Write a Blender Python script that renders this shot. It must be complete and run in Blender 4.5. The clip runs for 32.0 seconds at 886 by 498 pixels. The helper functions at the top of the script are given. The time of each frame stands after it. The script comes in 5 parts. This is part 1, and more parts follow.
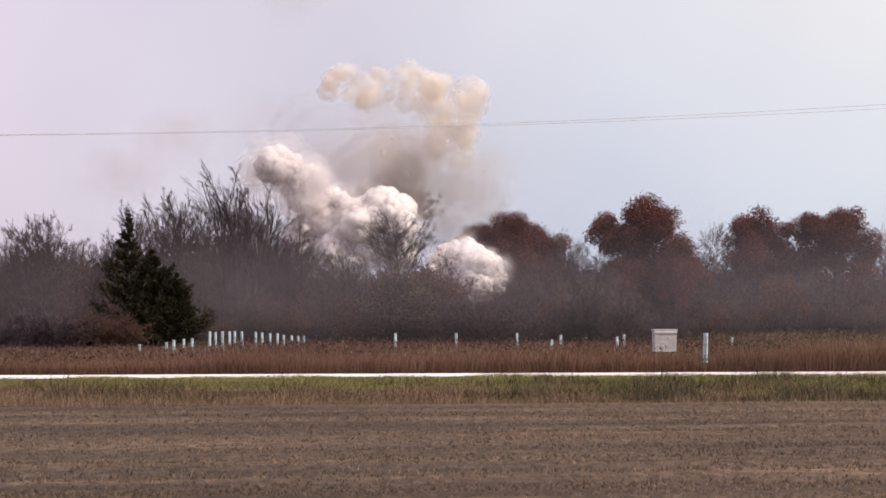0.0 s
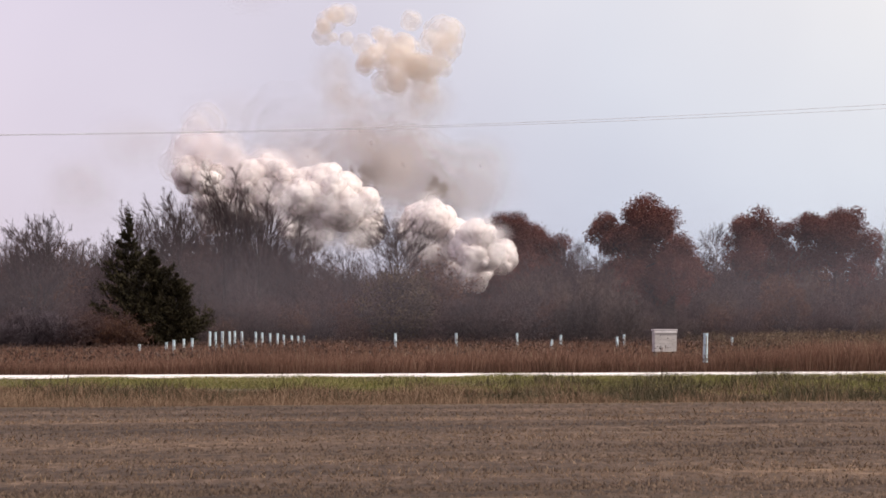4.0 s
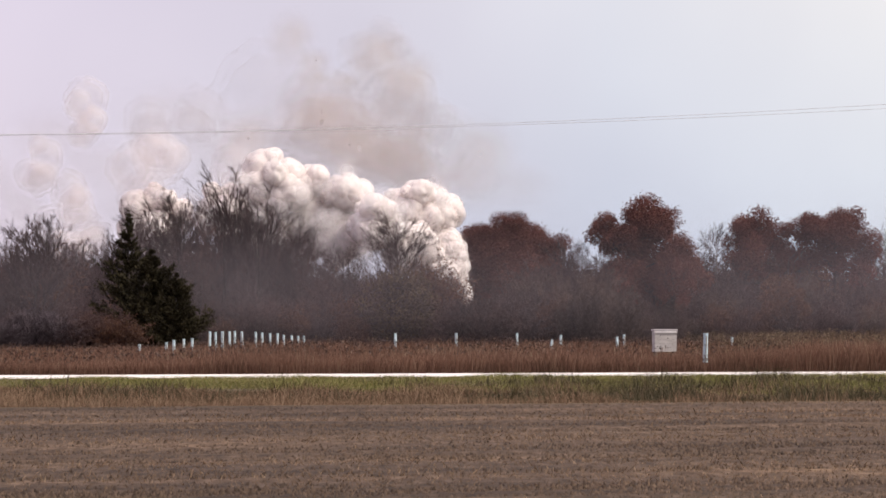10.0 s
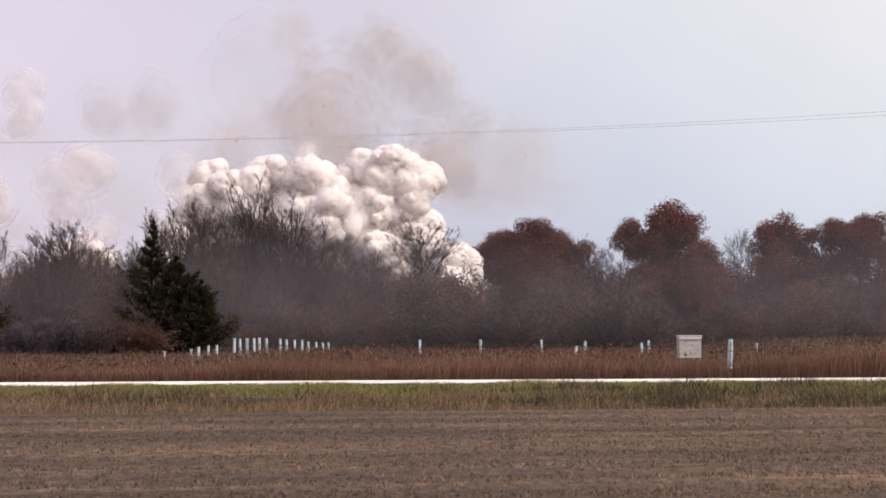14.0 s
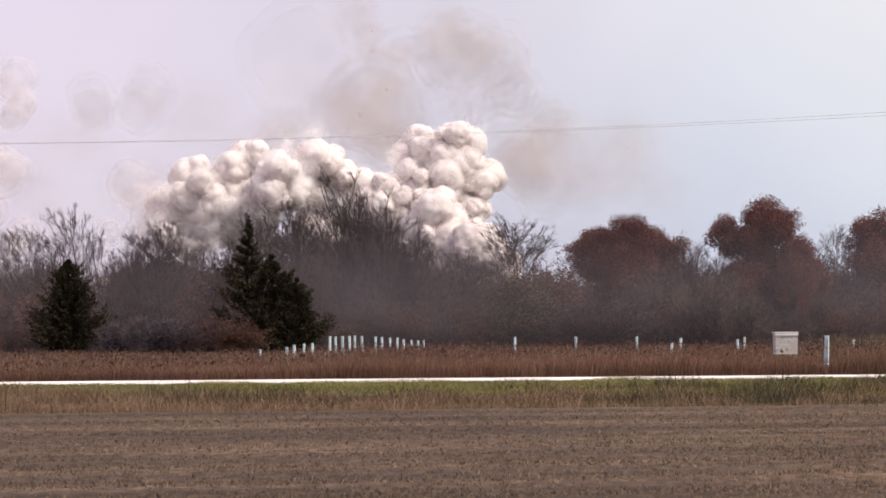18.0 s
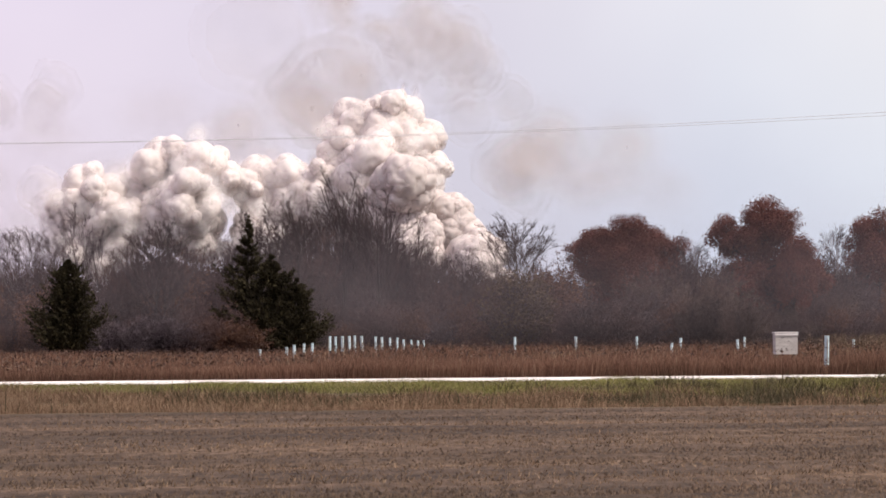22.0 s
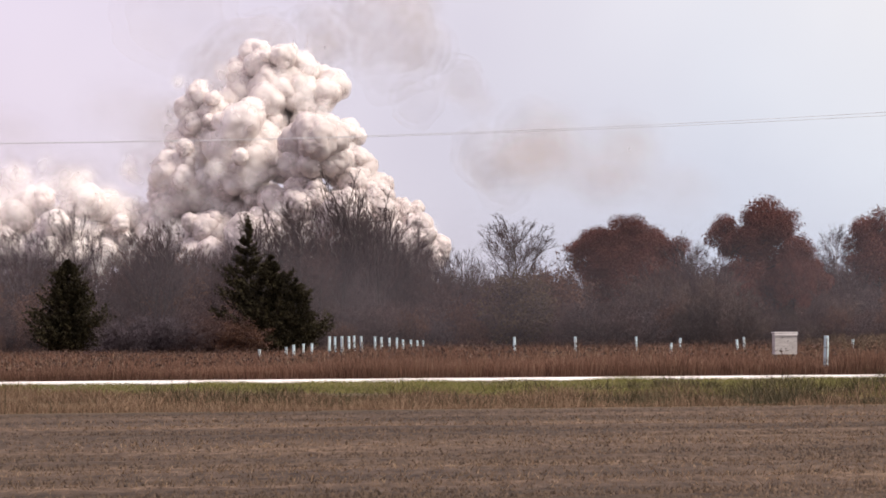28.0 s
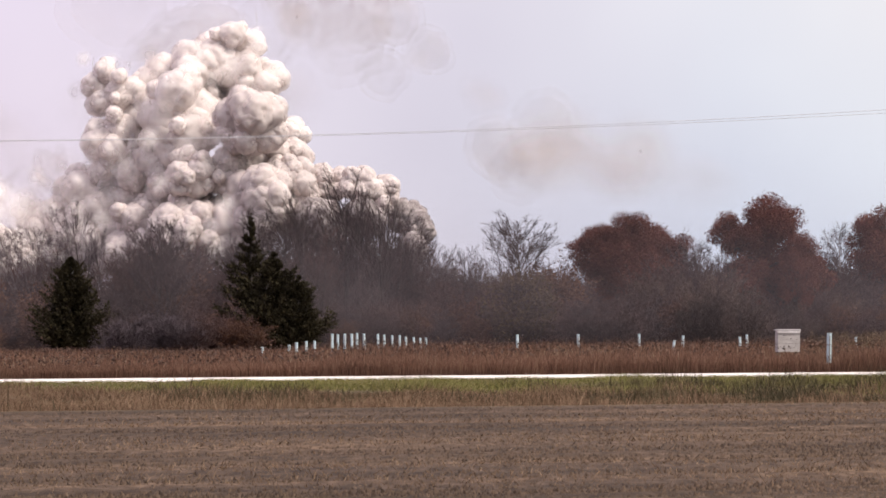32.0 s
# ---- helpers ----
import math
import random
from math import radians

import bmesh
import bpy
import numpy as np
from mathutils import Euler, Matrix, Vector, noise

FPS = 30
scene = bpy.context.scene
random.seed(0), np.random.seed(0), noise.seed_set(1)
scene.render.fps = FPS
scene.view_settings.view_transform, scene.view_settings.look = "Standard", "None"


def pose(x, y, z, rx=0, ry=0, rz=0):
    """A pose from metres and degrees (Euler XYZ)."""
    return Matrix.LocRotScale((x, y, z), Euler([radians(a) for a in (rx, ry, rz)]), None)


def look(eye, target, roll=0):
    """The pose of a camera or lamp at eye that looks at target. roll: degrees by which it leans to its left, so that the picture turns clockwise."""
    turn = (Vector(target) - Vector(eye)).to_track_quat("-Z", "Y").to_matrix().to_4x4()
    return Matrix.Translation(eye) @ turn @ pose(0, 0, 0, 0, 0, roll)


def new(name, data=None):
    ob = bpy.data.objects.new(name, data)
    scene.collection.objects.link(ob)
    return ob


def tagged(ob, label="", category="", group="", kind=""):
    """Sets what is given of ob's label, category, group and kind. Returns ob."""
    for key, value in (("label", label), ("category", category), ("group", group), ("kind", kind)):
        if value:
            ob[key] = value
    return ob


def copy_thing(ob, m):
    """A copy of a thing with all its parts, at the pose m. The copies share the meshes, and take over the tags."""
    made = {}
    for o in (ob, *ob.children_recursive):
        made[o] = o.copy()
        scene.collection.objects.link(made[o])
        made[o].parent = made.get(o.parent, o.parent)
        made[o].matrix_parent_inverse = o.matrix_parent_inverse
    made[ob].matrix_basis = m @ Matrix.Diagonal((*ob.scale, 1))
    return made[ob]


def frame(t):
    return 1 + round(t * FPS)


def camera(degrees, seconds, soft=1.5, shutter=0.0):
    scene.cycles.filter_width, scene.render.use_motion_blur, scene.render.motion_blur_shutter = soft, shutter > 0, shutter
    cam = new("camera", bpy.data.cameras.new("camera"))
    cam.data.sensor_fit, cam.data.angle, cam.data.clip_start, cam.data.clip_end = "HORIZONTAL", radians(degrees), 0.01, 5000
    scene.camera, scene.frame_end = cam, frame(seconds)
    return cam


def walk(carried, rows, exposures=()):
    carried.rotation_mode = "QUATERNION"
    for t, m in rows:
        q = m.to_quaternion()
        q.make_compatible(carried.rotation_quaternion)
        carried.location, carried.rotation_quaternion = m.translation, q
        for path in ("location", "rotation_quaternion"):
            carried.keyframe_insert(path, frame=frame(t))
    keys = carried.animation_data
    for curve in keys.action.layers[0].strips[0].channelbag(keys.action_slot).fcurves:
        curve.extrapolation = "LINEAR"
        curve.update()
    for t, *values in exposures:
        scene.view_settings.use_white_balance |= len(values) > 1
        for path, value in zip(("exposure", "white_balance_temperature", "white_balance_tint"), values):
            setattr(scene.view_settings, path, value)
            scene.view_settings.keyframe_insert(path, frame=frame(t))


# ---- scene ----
LENS = 18.0          # narrow camcorder zoom
EYE = 1.6
FAR = 4950.0         # bearings below are given in 1/4950 rad


def spot(b, d):
    """The x of something at bearing b and depth d."""
    return b * d / FAR


def rise(e, d):
    """The height of something at elevation e over the horizon and depth d."""
    return EYE + e * d / FAR


def aim(turn, tilt, lean):
    """The camera on its tripod: turned to the left, tilted up, leaning, in 1/4950 rad (lean in degrees)."""
    return pose(0, 0, EYE, 90 + math.degrees(math.atan((149 + tilt) / FAR)), 0, math.degrees(math.atan(turn / FAR))) @ pose(0, 0, 0, 0, 0, lean)


cam = camera(LENS, 32.0, soft=1.7)
walk(cam, [
    (0, aim(0, 0, 0)), (6, aim(0, 0, 0)), (12.6, aim(0, 0, 0)), (13, aim(3, -1, 0)), (13.5, aim(18, 7, -0.04)), (14, aim(43, 11.5, -0.08)),
    (14.5, aim(98, 17, -0.14)), (15.1, aim(165, 15, -0.22)), (15.7, aim(204, 9, -0.26)), (16.5, aim(212.5, 6, -0.27)), (17, aim(211, 7.5, -0.27)),
    (24, aim(210.7, 7.5, -0.27)), (31, aim(209.5, 7.5, -0.27)), (31.6, aim(210, 7, -0.27)), (32, aim(215, 3, -0.27))],
    exposures=[(0, 0.0, 6800, 15), (13, 0.0, 6800, 15), (18, 0.05, 6820, 15), (32, 0.09, 6850, 15)])
scene.cycles.transparent_max_bounces = 64

# ---- light: thin overcast, the sun a soft disc high behind to the right ----
SUN_UP, SUN_SIDE = 50, 118     # elevation; degrees to the right of the view
world = bpy.data.worlds.new("sky")
scene.world = world
world.use_nodes = True
wn, wl = world.node_tree.nodes, world.node_tree.links
back = wn["Background"]
sky = wn.new("ShaderNodeTexSky")
sky.sky_type, sky.sun_disc = "NISHITA", False
sky.sun_elevation, sky.sun_rotation = radians(SUN_UP), radians(SUN_SIDE)
where = wn.new("ShaderNodeTexCoord")
axis = wn.new("ShaderNodeSeparateXYZ")
wl.new(where.outputs["Generated"], axis.inputs[0])


def ramp(nodes, stops, interpolation="LINEAR"):
    r = nodes.new("ShaderNodeValToRGB")
    r.color_ramp.interpolation = interpolation
    while len(r.color_ramp.elements) < len(stops):
        r.color_ramp.elements.new(0.5)
    for el, (p, c) in zip(r.color_ramp.elements, stops):
        el.position, el.color = p, (*c, 1)
    return r


def mixed(nodes, links, a, b, fac, how="MIX"):
    m = nodes.new("ShaderNodeMix")
    m.data_type, m.blend_type = "RGBA", how
    for socket, v in ((m.inputs[0], fac), (m.inputs[6], a), (m.inputs[7], b)):
        if hasattr(v, "is_output"):
            links.new(v, socket)
        elif isinstance(v, (int, float)):
            socket.default_value = v
        else:
            socket.default_value = (*v, 1)
    return m.outputs[2]


def remap(nodes, links, value, a, b, c=0.0, d=1.0):
    r = nodes.new("ShaderNodeMapRange")
    links.new(value, r.inputs[0])
    for i, v in enumerate((a, b, c, d)):
        r.inputs[i + 1].default_value = v
    return r.outputs[0]


# cloud veil: lavender where it is thick, blue-white where it thins towards the sun
side = remap(wn, wl, axis.outputs["X"], -0.20, 0.16)
high = remap(wn, wl, axis.outputs["Z"], 0.0, 0.13)
low_tone = ramp(wn, [(0, (0.70, 0.63, 0.76)), (0.45, (0.59, 0.61, 0.75)), (0.72, (0.53, 0.62, 0.80)), (1, (0.57, 0.68, 0.86))])
top_tone = ramp(wn, [(0, (0.80, 0.74, 0.90)), (0.4, (0.74, 0.72, 0.84)), (0.72, (0.80, 0.84, 0.92)), (1, (0.97, 1.0, 1.0))])
wl.new(side, low_tone.inputs[0])
wl.new(side, top_tone.inputs[0])
veil = mixed(wn, wl, low_tone.outputs[0], top_tone.outputs[0], high)
cloud = wn.new("ShaderNodeTexNoise")
cloud.inputs["Scale"].default_value, cloud.inputs["Detail"].default_value = 7.0, 3.0
wl.new(where.outputs["Generated"], cloud.inputs["Vector"])
patchy = ramp(wn, [(0.3, (0.93, 0.92, 0.94)), (0.7, (1.05, 1.05, 1.04))])
wl.new(cloud.outputs["Fac"], patchy.inputs[0])
veil = mixed(wn, wl, veil, patchy.outputs[0], 1.0, "MULTIPLY")
dome = mixed(wn, wl, sky.outputs[0], (0.09, 0.09, 0.09), 1.0, "MULTIPLY")
wl.new(mixed(wn, wl, dome, veil, 0.88), back.inputs[0])
back.inputs[1].default_value = 1.0

sun = new("sun", bpy.data.lights.new("sun", "SUN"))
sun.data.energy, sun.data.angle, sun.data.color = 3.3, radians(14), (1.0, 0.95, 0.88)
a, e = radians(SUN_SIDE), radians(SUN_UP)
sun.matrix_world = look((200 * math.sin(a) * math.cos(e), 200 * math.cos(a) * math.cos(e), 200 * math.sin(e)), (0, 0, 0))


# ---- materials ----
def material(name, rough=0.9):
    m = bpy.data.materials.new(name)
    m.use_nodes = True
    n, l = m.node_tree.nodes, m.node_tree.links
    p = n["Principled BSDF"]
    p.inputs["Roughness"].default_value = rough
    p.inputs["Specular IOR Level"].default_value = 0.2
    return m, n, l, p


def noise_tex(n, l, scale, detail=4, vector=None, stretch=None):
    t = n.new("ShaderNodeTexNoise")
    t.inputs["Scale"].default_value, t.inputs["Detail"].default_value = scale, detail
    if vector is None:
        vector = n.new("ShaderNodeTexCoord").outputs["Object"]
    if stretch:
        mp = n.new("ShaderNodeMapping")
        mp.inputs["Scale"].default_value = stretch
        l.new(vector, mp.inputs[0])
        vector = mp.outputs[0]
    l.new(vector, t.inputs["Vector"])
    return t.outputs["Fac"]


def plant_material(name, shades, patch=0.25, per="island", through_light=0.0):
    """Colour by piece, with slow patches over the place."""
    m, n, l, p = material(name, 0.85)
    g = n.new("ShaderNodeNewGeometry")
    pick = ramp(n, [(i / (len(shades) - 1), c) for i, c in enumerate(shades)])
    l.new(g.outputs["Random Per Island"], pick.inputs[0])
    slow = remap(n, l, noise_tex(n, l, patch, 3, g.outputs["Position"]), 0.3, 0.7, 0.72, 1.25)
    grey = n.new("ShaderNodeCombineXYZ")
    for i in range(3):
        l.new(slow, grey.inputs[i])
    l.new(mixed(n, l, pick.outputs[0], grey.outputs[0], 1.0, "MULTIPLY"), p.inputs["Base Color"])
    if through_light:
        p.inputs["Transmission Weight"].default_value = 0
        tr = n.new("ShaderNodeBsdfTranslucent")
        l.new(pick.outputs[0], tr.inputs[0])
        ms = n.new("ShaderNodeMixShader")
        ms.inputs[0].default_value = through_light
        l.new(p.outputs[0], ms.inputs[1])
        l.new(tr.outputs[0], ms.inputs[2])
        l.new(ms.outputs[0], n["Material Output"].inputs[0])
    return m


def bark_material(name, a, b):
    m, n, l, p = material(name, 0.95)
    pick = ramp(n, [(0.3, a), (0.7, b)])
    l.new(noise_tex(n, l, 3.0, 6, None, (1, 1, 0.25)), pick.inputs[0])
    l.new(pick.outputs[0], p.inputs["Base Color"])
    return m


BARK = bark_material("bark", (0.038, 0.031, 0.030), (0.085, 0.068, 0.066))
# bark for the far trees, lightened so that they look hazy
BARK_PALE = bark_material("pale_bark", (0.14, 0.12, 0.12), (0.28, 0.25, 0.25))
TWIG = plant_material("twigs", [(0.042, 0.030, 0.031), (0.061, 0.042, 0.044), (0.083, 0.057, 0.058)])
TWIG_RED = plant_material("red_twigs", [(0.049, 0.029, 0.028), (0.073, 0.042, 0.039), (0.099, 0.058, 0.052)])
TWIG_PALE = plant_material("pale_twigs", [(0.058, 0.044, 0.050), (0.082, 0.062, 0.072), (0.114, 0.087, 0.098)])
TWIG_TAN = plant_material("tan_twigs", [(0.065, 0.043, 0.037), (0.095, 0.065, 0.054), (0.133, 0.093, 0.076)])
LEAF_RED = plant_material("red_brown_leaves", [(0.088, 0.034, 0.030), (0.125, 0.047, 0.040), (0.165, 0.062, 0.050), (0.195, 0.088, 0.062)], 0.3, through_light=0.35)
LEAF_RUST = plant_material("rust_leaves", [(0.070, 0.035, 0.025), (0.115, 0.058, 0.038), (0.155, 0.080, 0.05)], 0.3, through_light=0.25)
LEAF_OLIVE = plant_material("olive_brown_leaves", [(0.055, 0.038, 0.024), (0.088, 0.060, 0.035), (0.115, 0.078, 0.044)], 0.3, through_light=0.2)
NEEDLE = plant_material("cedar_needles", [(0.023, 0.019, 0.011), (0.031, 0.026, 0.013), (0.046, 0.036, 0.018)], 0.5)
NEEDLE.node_tree.nodes["Principled BSDF"].inputs["Specular IOR Level"].default_value = 0.12
GRASS_TALL = plant_material("tall_dry_grass", [(0.083, 0.040, 0.029), (0.138, 0.070, 0.048), (0.199, 0.107, 0.073), (0.248, 0.157, 0.108)], 0.12, through_light=0.2)
WEED_HEAD = plant_material("tan_weed_plumes", [(0.09, 0.062, 0.042), (0.15, 0.105, 0.07), (0.21, 0.155, 0.105)], 0.2, through_light=0.2)
SEED_HEAD = plant_material("dark_seed_heads", [(0.045, 0.028, 0.024), (0.09, 0.055, 0.045), (0.17, 0.11, 0.08)], 0.2)
STRAW = plant_material("pale_straw", [(0.198, 0.122, 0.076), (0.289, 0.198, 0.129), (0.380, 0.289, 0.198)], 0.15, through_light=0.2)
VERGE_GREEN = plant_material("green_verge_grass", [(0.107, 0.109, 0.032), (0.150, 0.150, 0.043), (0.205, 0.187, 0.066), (0.244, 0.197, 0.097)], 0.15, through_light=0.2)
VERGE_TAN = plant_material("tan_verge_grass", [(0.100, 0.068, 0.040), (0.165, 0.104, 0.066), (0.235, 0.148, 0.096), (0.310, 0.212, 0.140)], 0.15, through_light=0.2)
VERGE_DARK = plant_material("dark_weeds", [(0.034, 0.029, 0.016), (0.061, 0.052, 0.028), (0.091, 0.073, 0.042)], 0.2, through_light=0.15)
CLOD = plant_material("soil_clods", [(0.044, 0.029, 0.020), (0.080, 0.053, 0.037), (0.131, 0.088, 0.061)], 0.1)
STUBBLE = plant_material("cut_stubble", [(0.092, 0.056, 0.032), (0.158, 0.099, 0.059), (0.226, 0.148, 0.092), (0.301, 0.211, 0.137)], 0.1)


SKEW = 0.30          # the road runs a little away to the right


def across(n, l):
    """Depth measured square to the road, as a node value."""
    xyz = n.new("ShaderNodeSeparateXYZ")
    l.new(n.new("ShaderNodeNewGeometry").outputs["Position"], xyz.inputs[0])
    m = n.new("ShaderNodeMath")
    m.operation = "MULTIPLY_ADD"
    l.new(xyz.outputs["X"], m.inputs[0])
    m.inputs[1].default_value = -SKEW
    l.new(xyz.outputs["Y"], m.inputs[2])
    return m.outputs[0]


def ground_material():
    """Bare stubble field before the road, a soil bank along it, dull brown litter under the tall grass beyond."""
    m, n, l, p = material("field_soil", 1.0)
    pos = n.new("ShaderNodeNewGeometry").outputs["Position"]
    v = across(n, l)
    fine = ramp(n, [(0.3, (0.045, 0.029, 0.021)), (0.5, (0.083, 0.055, 0.039)), (0.7, (0.139, 0.094, 0.068))])
    l.new(noise_tex(n, l, 5.0, 8, pos, (1, 0.35, 1)), fine.inputs[0])
    rows = ramp(n, [(0.34, (0.52, 0.50, 0.50)), (0.5, (1.0, 1.0, 1.0)), (0.66, (1.5, 1.45, 1.34))])
    turned = n.new("ShaderNodeCombineXYZ")
    l.new(v, turned.inputs[1])
    along = n.new("ShaderNodeSeparateXYZ")
    l.new(pos, along.inputs[0])
    l.new(along.outputs["X"], turned.inputs[0])
    l.new(noise_tex(n, l, 1.0, 3, turned.outputs[0], (0.03, 0.30, 1)), rows.inputs[0])
    tone = mixed(n, l, fine.outputs[0], rows.outputs[0], 0.9, "MULTIPLY")
    blot = ramp(n, [(0.35, (0.72, 0.72, 0.74)), (0.65, (1.2, 1.18, 1.12))])
    l.new(noise_tex(n, l, 0.35, 4, pos, (0.4, 0.5, 1)), blot.inputs[0])
    tone = mixed(n, l, tone, blot.outputs[0], 1.0, "MULTIPLY")
    tone = mixed(n, l, tone, (0.105, 0.075, 0.04), remap(n, l, v, 59.5, 62.5))
    tone = mixed(n, l, tone, (0.075, 0.045, 0.033), remap(n, l, v, 98, 102))
    l.new(tone, p.inputs["Base Color"])
    bump = n.new("ShaderNodeBump")
    bump.inputs["Strength"].default_value, bump.inputs["Distance"].default_value = 0.8, 0.05
    l.new(noise_tex(n, l, 7.0, 8, pos), bump.inputs["Height"])
    l.new(bump.outputs[0], p.inputs["Normal"])
    return m


def mottled(name, a, b, scale, rough=0.9, stretch=None, bump_depth=0.0):
    m, n, l, p = material(name, rough)
    pick = ramp(n, [(0.3, a), (0.7, b)])
    f = noise_tex(n, l, scale, 6, None, stretch)
    l.new(f, pick.inputs[0])
    l.new(pick.outputs[0], p.inputs["Base Color"])
    if bump_depth:
        bump = n.new("ShaderNodeBump")
        bump.inputs["Distance"].default_value = bump_depth
        l.new(f, bump.inputs["Height"])
        l.new(bump.outputs[0], p.inputs["Normal"])
    return m


SOIL = ground_material()
GRAVEL = mottled("pale_limestone_gravel", (0.66, 0.60, 0.56), (0.82, 0.77, 0.73), 1.5, 0.95, (0.2, 1, 1), 0.01)
TUBE = mottled("pale_blue_green_plastic", (0.441, 0.588, 0.630), (0.651, 0.764, 0.809), 3.0, 0.45)
STAKE = mottled("weathered_stake", (0.20, 0.16, 0.13), (0.33, 0.28, 0.23), 8.0)
# weathered boards, base colour darkened to carry the shade on the bin's body
BOX_SHADED = mottled("shaded_weathered_white_board", (0.391, 0.357, 0.336), (0.561, 0.527, 0.504), 2.2, 0.8, (1, 1, 4))
BOX_LID = mottled("pale_lid_board", (0.62, 0.58, 0.57), (0.76, 0.72, 0.71), 2.0, 0.8)
# near-black: the cable ties' own colour, and painted dark for gaps and holes
HOLE = mottled("dark_gap", (0.03, 0.025, 0.02), (0.06, 0.05, 0.045), 5.0)
WIRE = mottled("dull_aluminium_wire", (0.42, 0.42, 0.45), (0.52, 0.52, 0.55), 4.0, 0.6)


def smoke_material(name, a, b, see_through=0.0, rim=False, grain=0.35, glow_through=0.31):
    """Scattering smoke; see_through lets part of the light pass, rim thins the piece out towards its edge."""
    m, n, l, p = material(name, 1.0)
    n.remove(p)
    co = n.new("ShaderNodeTexCoord").outputs["Object"]
    pick = ramp(n, [(0.3, a), (0.7, b)])
    l.new(noise_tex(n, l, 1.1, 5, co), pick.inputs[0])
    d, t = n.new("ShaderNodeBsdfDiffuse"), n.new("ShaderNodeBsdfTranslucent")
    l.new(pick.outputs[0], d.inputs[0])
    l.new(pick.outputs[0], t.inputs[0])
    body = n.new("ShaderNodeMixShader")
    body.inputs[0].default_value = glow_through
    l.new(d.outputs[0], body.inputs[1])
    l.new(t.outputs[0], body.inputs[2])
    result = body.outputs[0]
    if see_through:
        cover = remap(n, l, noise_tex(n, l, 1.4, 2.5, co), 0.5 - grain / 2, 0.5 + grain / 2, 0.0, 2 * (1 - see_through))
        if rim:
            r = n.new("ShaderNodeVectorMath")
            r.operation = "LENGTH"
            l.new(co, r.inputs[0])
            thin = n.new("ShaderNodeMath")
            thin.operation = "MULTIPLY"
            fall = n.new("ShaderNodeMapRange")
            fall.interpolation_type = "SMOOTHERSTEP"
            l.new(r.outputs["Value"], fall.inputs[0])
            for i, v in enumerate((0.04, 0.80, 1.0, 0.0)):
                fall.inputs[i + 1].default_value = v
            l.new(cover, thin.inputs[0])
            l.new(fall.outputs[0], thin.inputs[1])
            cover = thin.outputs[0]
        clear = n.new("ShaderNodeBsdfTransparent")
        out = n.new("ShaderNodeMixShader")
        l.new(cover, out.inputs[0])
        l.new(clear.outputs[0], out.inputs[1])
        l.new(result, out.inputs[2])
        result = out.outputs[0]
    l.new(result, n["Material Output"].inputs[0])
    return m


SMOKE = smoke_material("dense_white_smoke", (0.975, 0.915, 0.892), (0.998, 0.962, 0.942), 0.0, False, 0.35, 0.26)
SMOKE_MID = smoke_material("grey_smoke", (0.80, 0.72, 0.70), (0.92, 0.85, 0.825))
SMOKE_DARK = smoke_material("dark_grey_smoke", (0.36, 0.31, 0.31), (0.62, 0.56, 0.55))
SMOKE_SHELL = smoke_material("white_smoke_fringe", (0.965, 0.885, 0.862), (0.996, 0.945, 0.922), 0.60, False, 0.7)
SMOKE_MID_SHELL = smoke_material("grey_smoke_fringe", (0.80, 0.72, 0.70), (0.92, 0.85, 0.825), 0.55, False, 0.7)
SMOKE_DARK_SHELL = smoke_material("dark_smoke_fringe", (0.36, 0.31, 0.31), (0.62, 0.56, 0.55), 0.55, False, 0.7)
SMOKE_SOFT = smoke_material("soft_white_smoke", (0.96, 0.89, 0.87), (0.99, 0.945, 0.925), 0.48, True, 0.9, 0.10)
SMOKE_VEIL = smoke_material("thin_smoke_veil", (0.84, 0.77, 0.77), (0.92, 0.85, 0.85), 0.82, True, 0.8, 0.45)
# haze as a coloured sheet: its lilac tint lifts the dark tones behind
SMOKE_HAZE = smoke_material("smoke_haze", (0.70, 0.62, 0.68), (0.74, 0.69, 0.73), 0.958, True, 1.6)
SMOKE_TORN = smoke_material("torn_white_smoke", (0.94, 0.87, 0.86), (0.96, 0.90, 0.90), 0.91, False, 0.8, 0.4)
SMOKE_CREAM = smoke_material("thin_cream_smoke", (0.97, 0.88, 0.79), (0.99, 0.93, 0.86), 0.84, False, 0.8, 0.4)
SMOKE_GREY = smoke_material("thin_grey_brown_smoke", (0.64, 0.565, 0.535), (0.76, 0.68, 0.645), 0.972, False, 0.8, 0.4)
SMOKE_BROWN = smoke_material("thin_brown_smoke", (0.74, 0.65, 0.60), (0.88, 0.80, 0.74), 0.64, True, 0.8, 0.35)


# ---- mesh helpers ----
def mesh_of(name, verts, faces, mat, smooth=False):
    """A mesh from arrays of vertices and of equal-sized faces."""
    verts, faces = np.asarray(verts, dtype=np.float32), np.asarray(faces, dtype=np.int32)
    k = faces.shape[1]
    me = bpy.data.meshes.new(name)
    me.vertices.add(len(verts))
    me.vertices.foreach_set("co", verts.ravel())
    me.loops.add(faces.size)
    me.loops.foreach_set("vertex_index", faces.ravel())
    me.polygons.add(len(faces))
    me.polygons.foreach_set("loop_start", np.arange(0, faces.size, k, dtype=np.int32))
    me.polygons.foreach_set("loop_total", np.full(len(faces), k, dtype=np.int32))
    if smooth:
        me.polygons.foreach_set("use_smooth", np.ones(len(faces), dtype=bool))
    me.update(calc_edges=True)
    me.materials.append(mat)
    return me


